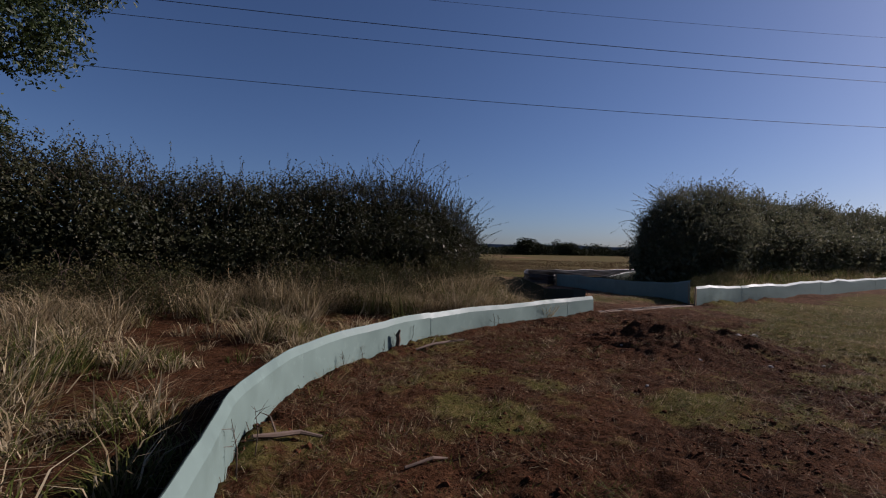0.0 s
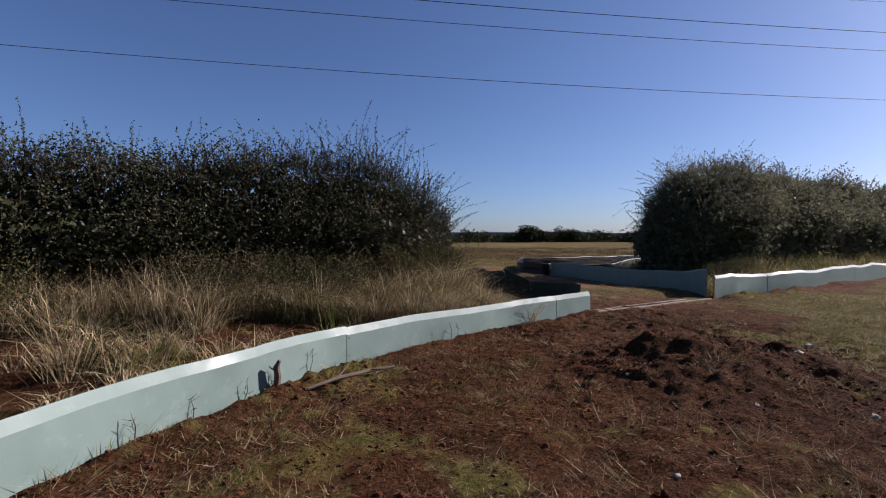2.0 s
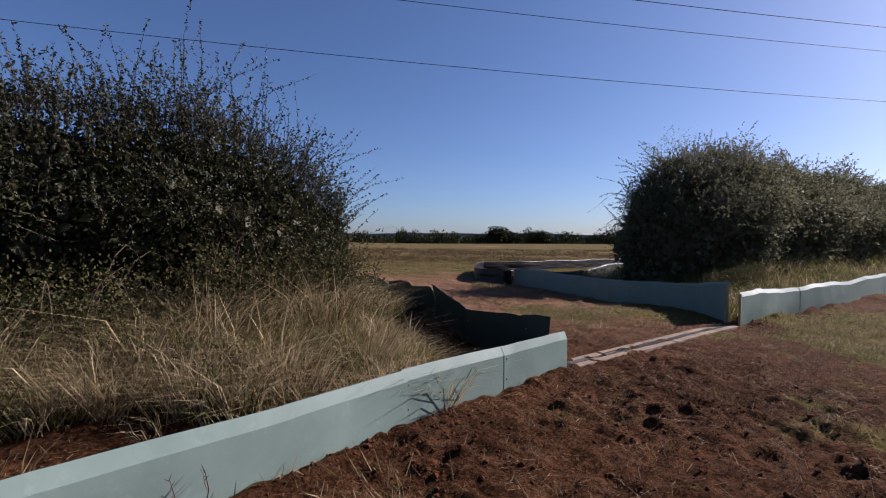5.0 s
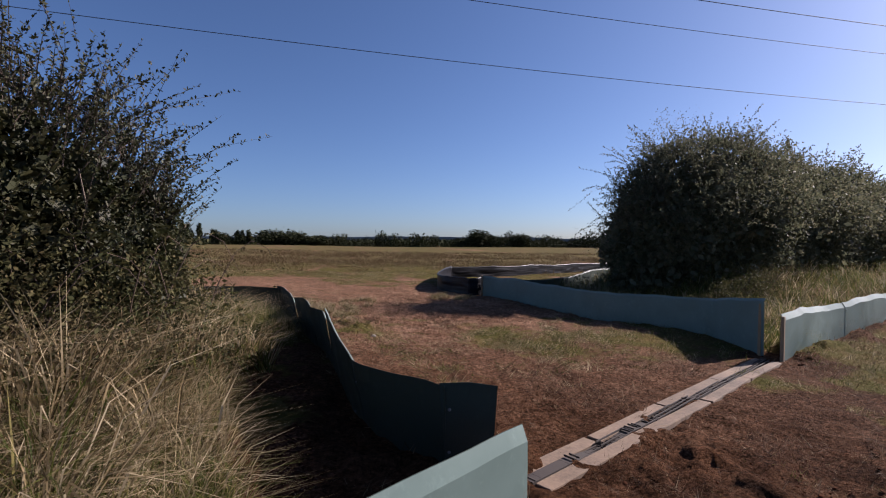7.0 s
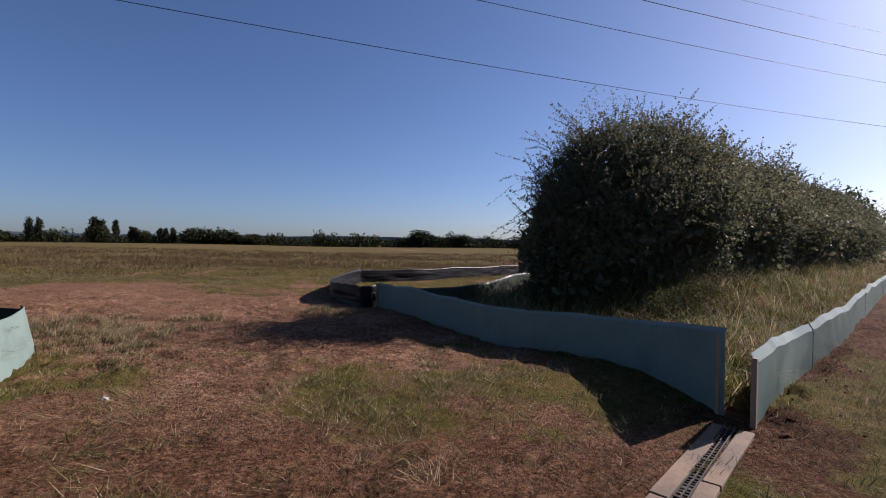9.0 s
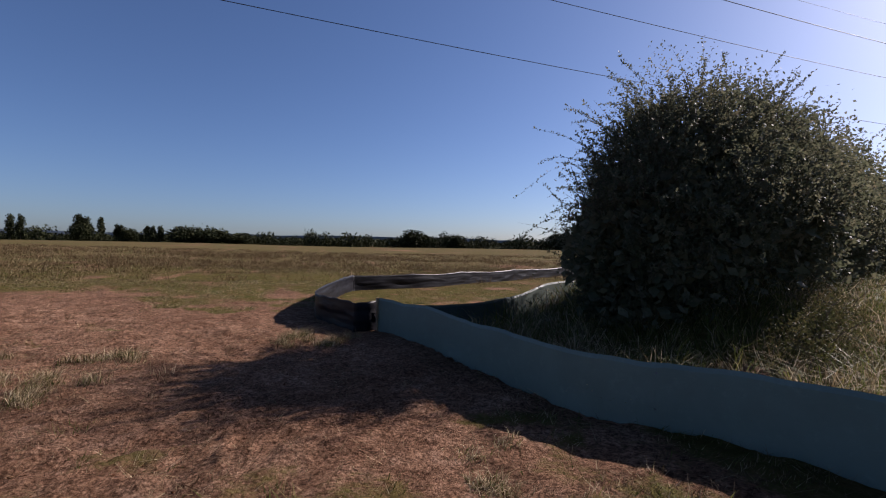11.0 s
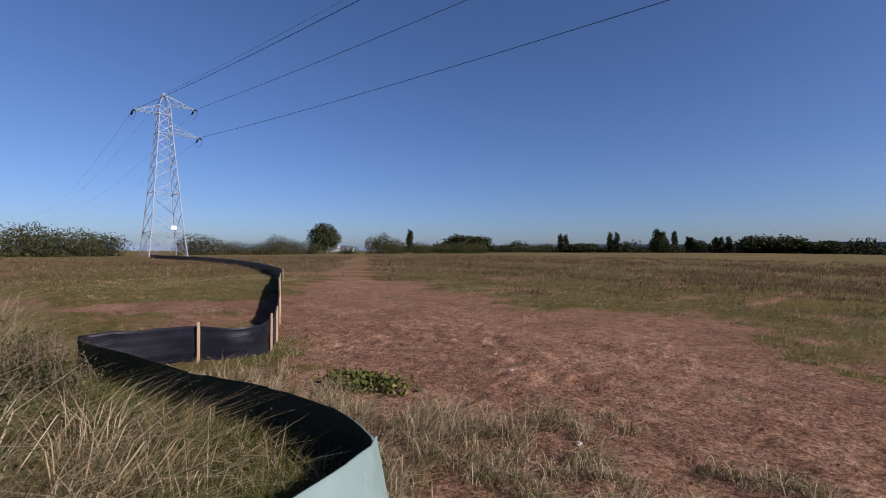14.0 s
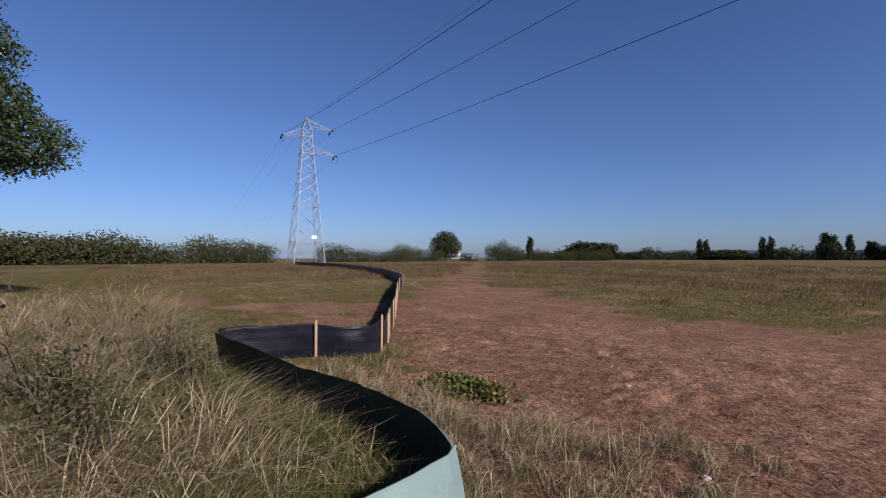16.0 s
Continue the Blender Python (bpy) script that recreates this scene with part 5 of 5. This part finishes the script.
grass_patch("dry_grass", xy[pick], tall[pick], rng.uniform(0.003, 0.007, pick.sum()), 1.1, STRAW, "short withered grass on red soil", sink=0.005, slim=True)

seeds = np.vstack([scatter(2600, -8, 16, 3.0, 30, lambda x, y: worn(x, y) + 0.10 * open_ground(x, y)),
                   scatter(2600, 3.4, 9.0, 12.5, 19, lambda x, y: open_ground(x, y) * np.clip(np.exp(-(dist_to(x, y, [(4.3, 18.0), (4.74, 16.4), (5.0, 15.2), (5.25, 13.9)]) / 0.28) ** 2)
                           + np.exp(-(dist_to(x, y, [(5.9, 17.9), (6.5, 16.6), (6.85, 14.9)]) / 0.55) ** 2) + np.exp(-(np.hypot(x - 7.6, y - 16.1) / 0.7) ** 2) + 0.03, 0, 1) * smooth(0.38, 0.52, fbm(x * 1.6, y * 1.6, 147))),
                   scatter(2600, -1, 9, 1.8, 12, lambda x, y: open_ground(x, y) * (0.05 + 0.95 * smooth(0.48, 0.62, fbm(x * 0.8, y * 0.8, 145))) * (dist_to(x, y, [(4.4, 7.9), (5.4, 7.4)]) > 0.7))])
xy, vigour, hang, lot = clumps(seeds, 34, 0.06, lambda x, y: open_ground(x, y) * 1.0, 0.7)
tall = rng.uniform(0.03, 0.15, len(xy)) * vigour * np.where(xy[:, 1] < 19, 0.72, 1.0)
strip = dist_to(xy[:, 0], xy[:, 1], [(4.3, 18.0), (4.74, 16.4), (5.0, 15.2), (5.25, 13.9)]) < 0.6
pick = lot < np.where(strip, 0.25, np.where(xy[:, 1] > 13, 0.62, 0.4))
grass_patch("grass_tufts", xy[pick], tall[pick], rng.uniform(0.003, 0.007, pick.sum()), 1.3, STRAW, "withered tussocks scattered over the red soil", sink=0.01, wind=hang[pick], slim=True)
grass_patch("grass_tufts", xy[~pick], tall[~pick] * 0.8, rng.uniform(0.004, 0.009, (~pick).sum()), 1.2, GREEN, "small green tussocks scattered over the red soil", sink=0.01, wind=hang[~pick], slim=True)

# single tufts beside the fence and the track
spots = [(4.37, 21.2), (3.4, 19.4), (3.0, 19.9), (3.7, 20.1), (2.3, 19.6), (1.6, 19.5), (0.9, 19.3), (0.3, 19.1), (-0.4, 19.2), (1.2, 20.0), (0.4, 19.8), (-0.9, 19.4), (2.8, 20.6), (4.1, 19.0), (4.3, 18.2), (7.9, 17.4), (7.3, 22.2), (6.6, 21.8)]
base = np.array(spots)
base = np.vstack([base, [(3.9, 19.6), (3.6, 20.6), (2.4, 20.2), (1.9, 20.1), (3.2, 18.9), (4.4, 20.0), (0.0, 19.7), (2.9, 21.4)]])
xy = tufted(tufted(base, 6, 0.30), 130, 0.075)
xy = xy[open_ground(xy[:, 0], xy[:, 1]) & (np.abs(side_of(xy[:, 0], xy[:, 1], FENCE_H)) > 0.05)]
tall = rng.uniform(0.08, 0.40, len(xy)) * np.where(xy[:, 1] > 18.5, 1.0, 0.55) * np.where(xy[:, 0] > 2.7, 0.5, 1.0) * (0.5 + 1.0 * fbm(xy[:, 0] * 2.5, xy[:, 1] * 2.5, 143))
pick = rng.uniform(0, 1, len(xy)) < 0.78
grass_patch("grass_tufts", xy[pick], tall[pick], rng.uniform(0.003, 0.007, pick.sum()), 1.4, STRAW, "bleached grass tufts beside the curved fence", sink=0.01)
grass_patch("grass_tufts", xy[~pick], tall[~pick] * 0.8, rng.uniform(0.004, 0.009, (~pick).sum()), 1.4, GREEN, "green grass tufts beside the curved fence", sink=0.01)

# meadow beyond
def meadow(x, y):
    far = np.hypot(x - 5, y - 12)
    c = grass_cover(x, y)
    patch = smooth(0.42, 0.60, fbm(x * 0.16, y * 0.3, 151)) * 0.85 + 0.15
    return (far > 9) * (y > 15) * smooth(0.3, 0.75, c) * smooth(9, 18, far) * patch * np.exp(-np.maximum(far - 30, 0) / 30) * open_ground(x, y)


seeds = np.vstack([scatter(80000, -75, 60, 15, 105, meadow), scatter(60000, -30, 25, 17, 45, meadow)])
xy = tufted(seeds, 6, 0.16)
d = np.hypot(xy[:, 0] - 5, xy[:, 1] - 14)
tall = rng.uniform(0.10, 0.34, len(xy)) * (0.5 + 0.9 * fbm(xy[:, 0] * 0.15, xy[:, 1] * 0.3, 157)) * (0.25 + 0.75 * smooth(16, 36, d))
pick = np.clip(rng.uniform(0, 1, len(xy)) + 0.45 * (1 - smooth(14, 34, d)) * (fbm(xy[:, 0] * 0.25, xy[:, 1] * 0.4, 159) > 0.5), 0, 1)
wide = 0.009 + 0.0005 * d
grass_patch("meadow_grass", xy[pick < 0.5], tall[pick < 0.5], wide[pick < 0.5], 0.6, RUSSET, "russet seeding meadow grass and docks", slim=True)
grass_patch("meadow_grass", xy[(pick >= 0.5) & (pick < 0.75)], tall[(pick >= 0.5) & (pick < 0.75)] * 0.8, wide[(pick >= 0.5) & (pick < 0.75)], 0.7, STRAW, "pale dry meadow grass", slim=True)
grass_patch("meadow_grass", xy[pick >= 0.75], tall[pick >= 0.75] * 0.7, wide[pick >= 0.75], 0.8, GREEN, "green meadow grass", slim=True)

# tall russet stands further out
def stands(x, y):
    far = np.hypot(x - 5, y - 14)
    return open_ground(x, y) * smooth(24, 31, far + 5 * (fbm(x * 0.12, y * 0.12, 201) - 0.5)) * np.exp(-np.maximum(far - 45, 0) / 22) * smooth(0.3, 0.7, grass_cover(x, y)) * (0.12 + 0.88 * smooth(0.40, 0.58, fbm(x * 0.13, y * 0.26, 203)))


seeds = scatter(26000, -75, 60, 16, 100, stands)
xy, vigour, hang, lot = clumps(seeds, 16, 0.17, stands, 0.3)
d = np.hypot(xy[:, 0] - 5, xy[:, 1] - 14)
grass_patch("meadow_grass", xy, rng.uniform(0.15, 0.5, len(xy)) * (0.5 + 0.5 * np.minimum(vigour, 1.4)), 0.010 + 0.0005 * d, 0.6, RUSSET, "tall stands of russet seeding grass in the meadow", wind=hang, slim=True)

# straw lying on the soil
def litter(x, y):
    return open_ground(x, y) * (0.06 + 0.94 * smooth(0.50, 0.66, fbm(x * 1.5, y * 1.5, 163))) + 0.6 * (side_of(x, y, FENCE_A) > 0) * (dist_to(x, y, FENCE_A) < 1.6) * (y < 12)


xy = np.vstack([scatter(70000, -3, 12, 1.2, 24, litter), scatter(26000, -1.4, 9, 1.4, 11.5, litter), scatter(60000, -14, 6, 17, 31, litter)])
n = len(xy)
z = ground_z(xy[:, 0], xy[:, 1]) + rng.uniform(0.004, 0.02, n)
a = rng.uniform(0, math.pi, n)
L = rng.gamma(1.6, 0.024, n)[:, None]
dv = np.c_[np.cos(a), np.sin(a), rng.normal(0, 0.18, n)] * L * 0.5
sv = np.c_[-np.sin(a), np.cos(a), rng.normal(0, 0.3, n)] * rng.uniform(0.0008, 0.0026, n)[:, None]
p = np.c_[xy, z]
v = np.stack([p - dv - sv, p + dv - sv, p + dv + sv, p - dv + sv], 1).reshape(-1, 3)
tagged(new("straw_litter", mesh_of("straw_litter", v, np.arange(4 * n).reshape(-1, 4), None, DEAD)), "broken straw and dead stems lying on the soil", "straw", "", "stuff")

# dead stubble trodden into the soil
def stubble(x, y):
    ok = open_ground(x, y) | ((side_of(x, y, FENCE_A) > 0.03) & (dist_to(x, y, FENCE_A) < 1.5) & (y < 12))
    return ok * (0.10 + 0.9 * smooth(0.40, 0.60, fbm(x * 1.5, y * 1.5, 173, 5))) * np.exp(-np.maximum(y - 20, 0) / 5)


seeds = scatter(62000, -10, 14, 1.0, 32, stubble)
xy = tufted(seeds, 6, 0.05)
xy = xy[np.abs(side_of(xy[:, 0], xy[:, 1], FENCE_A)) > 0.03]
tall = rng.gamma(2.2, 0.022, len(xy)) * (0.7 + 0.7 * fbm(xy[:, 0], xy[:, 1], 177))
grass_patch("dead_stubble", xy, tall + 0.02, rng.uniform(0.003, 0.008, len(xy)), 2.2, DEAD, "brown dead stubble trodden into the soil", "dead grass", sink=0.012, slim=True)

# dark clumps of dock in the meadow
def docks(x, y):
    far = np.hypot(x - 5, y - 14)
    return (far > 20) * smooth(0.5, 0.8, grass_cover(x, y)) * open_ground(x, y) * smooth(0.48, 0.62, fbm(x * 0.07, y * 0.12, 181))


seeds = scatter(3000, -60, 50, 24, 90, docks)
xy = tufted(seeds, 45, 0.5)
grass_patch("dock_clumps", xy, rng.uniform(0.12, 0.6, len(xy)), rng.uniform(0.015, 0.035, len(xy)), 1.1, RUSSET, "clumps of dead russet dock in the meadow", "weeds", slim=True)

# clods of earth
def cloddy(x, y):
    d = np.hypot((x - MOUND[0]) * 0.7, y - MOUND[1])
    return open_ground(x, y) * np.clip(np.where(y > 10.5, 0.015, 0.05) + 1.0 * np.exp(-(d / 1.1) ** 2) + 0.95 * np.exp(-(dist_to(x, y, FENCE_G[:5]) / 0.42) ** 2) + 0.35 * (dist_to(x, y, FENCE_A) < 0.3) + np.where(y > 10.5, 0.03, 0.12) * (fbm(x * 0.9, y * 0.9, 167) > 0.58), 0, 1)


g = (1 + 5 ** 0.5) / 2
ico = unit(np.array([(-1, g, 0), (1, g, 0), (-1, -g, 0), (1, -g, 0), (0, -1, g), (0, 1, g), (0, -1, -g), (0, 1, -g), (g, 0, -1), (g, 0, 1), (-g, 0, -1), (-g, 0, 1)]))
hull = bmesh.new()
for p in ico:
    hull.verts.new(p)
bmesh.ops.convex_hull(hull, input=hull.verts[:])
hull.verts.index_update()
faces = np.array([[q.index for q in f.verts] for f in hull.faces])
ico = np.array([q.co[:] for q in hull.verts])
hull.free()
xy = np.vstack([scatter(80000, -1.5, 14, 1.5, 20, cloddy), scatter(70000, -1.3, 8.5, 1.5, 12.0, lambda x, y: open_ground(x, y) * (0.08 + 0.92 * smooth(0.42, 0.62, fbm(x * 1.1, y * 1.1, 169)))), scatter(26000, -9, 7, 16.5, 28, lambda x, y: open_ground(x, y) * smooth(0.4, 0.6, fbm(x * 0.9, y * 0.9, 171)))])
n = len(xy)
size = np.clip(rng.gamma(1.1, 0.0052, n), 0.003, 0.034) * np.where((xy[:, 1] > 10.5) & (dist_to(xy[:, 0], xy[:, 1], FENCE_G[:5]) > 0.5), 0.6, 1.0)
v = ico[None] * size[:, None, None] * rng.uniform(0.6, 1.25, (n, 12, 1)) * rng.uniform(0.7, 1.3, (n, 1, 3)) * np.array([1, 1, 0.7])
v = v + np.c_[xy, ground_z(xy[:, 0], xy[:, 1]) + size * 0.12][:, None, :]
o = 12 * np.arange(n)[:, None, None]
clods = mesh_of("soil_clods", v.reshape(-1, 3), None, (faces[None] + o).reshape(-1, 3), CRUMB, False)
tagged(new("soil_clods", clods), "crumbled clods of dark red earth", "soil", "", "stuff")


# ---- small things ----
def stone(x, y, size, seed):
    r = random.Random(seed)
    bm = bmesh.new()
    bmesh.ops.create_icosphere(bm, subdivisions=2, radius=size)
    for v in bm.verts:
        v.co *= 0.75 + 0.45 * noise.noise(v.co / size * 1.3 + Vector((seed, 0, 0)))
        v.co.z *= 0.6
    ob = part("stone", bm, STONE)
    ob.matrix_basis = pose(x, y, float(ground_z(x, y)) + size * 0.2, r.uniform(-15, 15), r.uniform(-15, 15), r.uniform(0, 360))
    return tagged(ob, "small pale stone lying on the soil", "stone", "loose stones")


for k, (x, y, s) in enumerate(((5.9, 7.4, 0.06), (4.3, 6.1, 0.035), (3.0, 5.2, 0.03), (5.2, 5.9, 0.04), (7.2, 8.6, 0.075), (6.3, 6.2, 0.03), (3.6, 7.0, 0.03), (4.6, 16.3, 0.045), (3.1, 21.0, 0.04), (1.4, 22.4, 0.035))):
    stone(x, y, s, k + 1)


def branch(pts, radii, label, twigs=()):
    root = thing("branch", label, "branch", pts[0], "fallen branches")
    o = Vector(pts[0])
    bm = bmesh.new()
    tube(bm, [Vector(p) - o for p in pts], radii, 7)
    part("limb", bm, STICK, root)
    for tw in twigs:
        bm = bmesh.new()
        tube(bm, [Vector(p) - o for p in tw], [0.010, 0.006, 0.002][:len(tw)], 5)
        part("twig", bm, STICK, root)


def on(x, y, h):
    return (x, y, float(ground_z(x, y)) + h)


branch([on(0.35, 7.05, 0.02), on(0.62, 7.3, 0.05), on(0.95, 7.62, 0.06), on(1.2, 7.75, 0.03)], [0.014, 0.021, 0.02, 0.012], "broken grey-brown branch lying by the pale fence",
       ([on(0.62, 7.3, 0.06), on(0.7, 7.5, 0.1), on(0.72, 7.6, 0.12)], [on(0.95, 7.6, 0.07), on(1.05, 7.5, 0.08)]))
branch([on(-1.0, 3.5, 0.05), on(-0.86, 3.62, 0.05), on(-0.72, 3.78, 0.07), on(-0.55, 3.83, 0.03)], [0.014, 0.022, 0.02, 0.012], "short pale broken stick against the fence foot",
       ([on(-0.86, 3.62, 0.06), on(-0.95, 3.8, 0.09), on(-1.05, 3.86, 0.10)],))
branch([on(0.1, 3.2, 0.02), on(0.3, 3.3, 0.04), on(0.42, 3.42, 0.02)], [0.010, 0.012, 0.007], "small dead twig on red soil")


def weed(x, y, h, seed, label, leafy_part=True):
    """A thin weed stem with side shoots."""
    r = np.random.default_rng(seed)
    root = thing("weed", label, "weed", on(x, y, -0.01), "weeds by the fence")
    bm = bmesh.new()
    top = Vector((r.normal(0, 0.1) * h, r.normal(0, 0.1) * h, h))
    tube(bm, [(0, 0, 0), top * 0.5 + Vector((0.02, 0, 0)), top], [0.005, 0.004, 0.0015], 4)
    pts = []
    for k in range(7):
        f = r.uniform(0.25, 0.95)
        e = top * f + Vector((r.normal(0, 0.1), r.normal(0, 0.1), r.uniform(0.02, 0.12))) * (h / 0.5)
        twig = bmesh.new()
        tube(twig, [top * f, e], [0.003, 0.001], 3)
        part("side_shoot", twig, STICK, root)
        pts += [tuple(top * f * (1 - g) + e * g) for g in (0.6, 1.0)]
    part("stem", bm, STICK, root)
    if leafy_part:
        v, q = leaf_arrays(np.repeat(np.array(pts), 3, 0), 0.05, 0.3, 0.45, r)
        child("leaf_mass", mesh_of("leaf_mass", v, q, None, HEDGE_LEAF), root)["kind"] = "stuff"


for k, (x, y, h, lf) in enumerate(((0.07, 7.05, 0.24, False), (0.05, 7.08, 0.2, False), (-0.95, 3.4, 0.36, False), (-0.98, 3.1, 0.4, False), (-0.6, 5.85, 0.2, False), (-0.15, 6.75, 0.2, False), (2.0, 9.05, 0.26, False), (2.1, 9.15, 0.2, False), (0.3, 7.45, 0.26, False), (-0.4, 6.3, 0.18, False), (10.9, 21.9, 0.7, True), (11.3, 22.1, 0.8, True), (10.6, 22.2, 0.6, True), (1.6, 16.6, 1.1, True), (1.2, 17.1, 1.2, True), (0.7, 16.8, 1.15, True), (1.0, 16.2, 1.2, True), (0.2, 17.4, 1.1, True))):
    weed(x, y, h, 300 + k, "thin dark weed stalk growing by the fence" if lf else "leafless dark weed stalk by the fence", lf)


branch([on(0.07, 7.02, -0.04), on(0.09, 6.99, 0.09), on(0.08, 6.98, 0.17), on(0.11, 6.97, 0.25)], [0.032, 0.034, 0.03, 0.016], "dark broken stump of a stem standing against the fence",
       ([on(0.07, 6.99, 0.12), on(0.03, 6.96, 0.18), on(0.02, 6.95, 0.21)],))



def fence_post(x, y, h, turn):
    z = float(ground_z(x, y))
    bm = bmesh.new()
    box(bm, (0.045, 0.045, h + 0.3), pose(x, y, z + h / 2 - 0.15, 0, 1.5, turn), 0.004)
    return tagged(part("fence_post", bm, STAKE), "square timber post holding the fence end", "post", "fence posts")


fence_post(9.98, 14.47, 0.6, 25)
fence_post(9.99, 14.83, 0.74, 10)
fence_post(5.05, 12.17, 0.5, 5)


def printed_mark(fence, x, y, out, up, length, tall):
    """A small printed bar on the sheet."""
    z = float(ground_z(x, y)) + up
    bm = bmesh.new()
    box(bm, (length, 0.001, tall), pose(x, y, z, 0, 0, out))
    part("printed_mark", bm, WIRE, fence, "faded dark print")


curved = [o for o in scene.objects if o.get("label", "").startswith("curved newt fence")][0]
for k in range(9):
    f = k / 8
    printed_mark(curved, 3.262 - 0.05 * f + 0.035, 17.72 + 0.26 * f, 101, 0.47 - (k % 2) * 0.02, 0.02 + 0.006 * (k % 3), 0.008)


# ---- brambles ----
BRAMBLE_LEAF = leafy("bramble_leaf", [(0.0, (0.0203, 0.0278, 0.0092)), (0.45, (0.0474, 0.0541, 0.0185)), (0.8, (0.0822, 0.0721, 0.0309)), (1.0, (0.1354, 0.0978, 0.0489))], 0.7, 0.3, 0.08)


def bramble(line, height, half, count, canes, seed, label, leaf=0.042, material=None):
    """A low mound of leaves on arching canes."""
    r = np.random.default_rng(seed)
    a, c = np.array(line[0]), np.array(line[1])
    root = thing("bramble", label, "bush", (*line[0], 0), "brambles")
    o = np.array([line[0][0], line[0][1], 0.0])
    f = r.uniform(0, 1, count)
    ang, az = r.uniform(0.05, math.pi / 2, count), r.uniform(0, 6.283, count)
    lump = 0.75 + 0.9 * (fbm(az * 1.3 + f * 4, ang * 3 + f * 5, seed, 3) - 0.4)
    rad = lump * (1 - np.abs(r.normal(0, 0.22, count)))
    xy = a + (c - a) * f[:, None] + np.c_[np.cos(az), np.sin(az)] * (np.cos(ang) * rad * half)[:, None]
    pos = np.c_[xy, ground_z(xy[:, 0], xy[:, 1], False) + np.sin(ang) * rad * height]
    v, q = leaf_arrays(pos, leaf, 0.2, 0.55, r)
    vs, qs, total = [v], [q], len(v)
    for k in range(canes):
        g, d = r.uniform(0, 1), r.uniform(0, 6.283)
        base = a + (c - a) * g
        reach, up = half * r.uniform(0.7, 1.3), height * r.uniform(0.7, 1.1)
        ts = np.linspace(0, 1, 7)
        pts = np.c_[base[0] + math.cos(d) * reach * ts, base[1] + math.sin(d) * reach * ts, float(ground_z(*base, False)) + up * np.sin(ts * 2.3) / 0.96]
        bm = bmesh.new()
        tube(bm, [tuple(p - o) for p in pts], list(np.linspace(0.007, 0.002, 7)), 4)
        part("cane", bm, STICK, root)
        lp = np.repeat(pts[2:], 6, 0) + r.normal(0, 0.035, (30, 3))
        lv, lq = leaf_arrays(lp, leaf * 0.9, 0.3, 0.55, r)
        vs.append(lv)
        qs.append(lq + total)
        total += len(lv)
    child("foliage", mesh_of("foliage", np.concatenate(vs) - o, np.concatenate(qs), None, material or BRAMBLE_LEAF), root)["kind"] = "stuff"


bramble([(0.9, 12.3), (2.9, 13.8)], 1.3, 0.8, 14000, 22, 401, "tangled bramble with browning leaves at the hedge end")
bramble([(-2.6, 10.5), (0.5, 11.7)], 1.15, 0.8, 13000, 26, 402, "low bramble below the hawthorn hedge")
bramble([(-6.5, 8.7), (-4.0, 9.7)], 1.1, 0.75, 10000, 20, 403, "low bramble below the hawthorn hedge")
bramble([(-0.2, 16.6), (1.5, 17.2)], 0.9, 0.6, 7000, 20, 404, "green nettle and thistle growing through tall dry grass", 0.036)
bramble([(-0.9, 17.5), (0.1, 17.9)], 0.85, 0.4, 4200, 16, 407, "brown seeding thistles standing by the curved fence end", 0.03)
bramble([(1.6, 15.6), (2.6, 16.2)], 0.62, 0.5, 4200, 8, 408, "low green nettles among the dry grass", 0.036, GREEN)
bramble([(12.6, 18.4), (15.5, 19.6)], 0.75, 0.8, 6000, 14, 405, "low bramble on the bank of the willow hedge")
bramble([(0.1, 20.5), (0.9, 20.8)], 0.14, 0.4, 900, 0, 406, "flat patch of green leafy weeds on the soil", 0.07, GREEN)
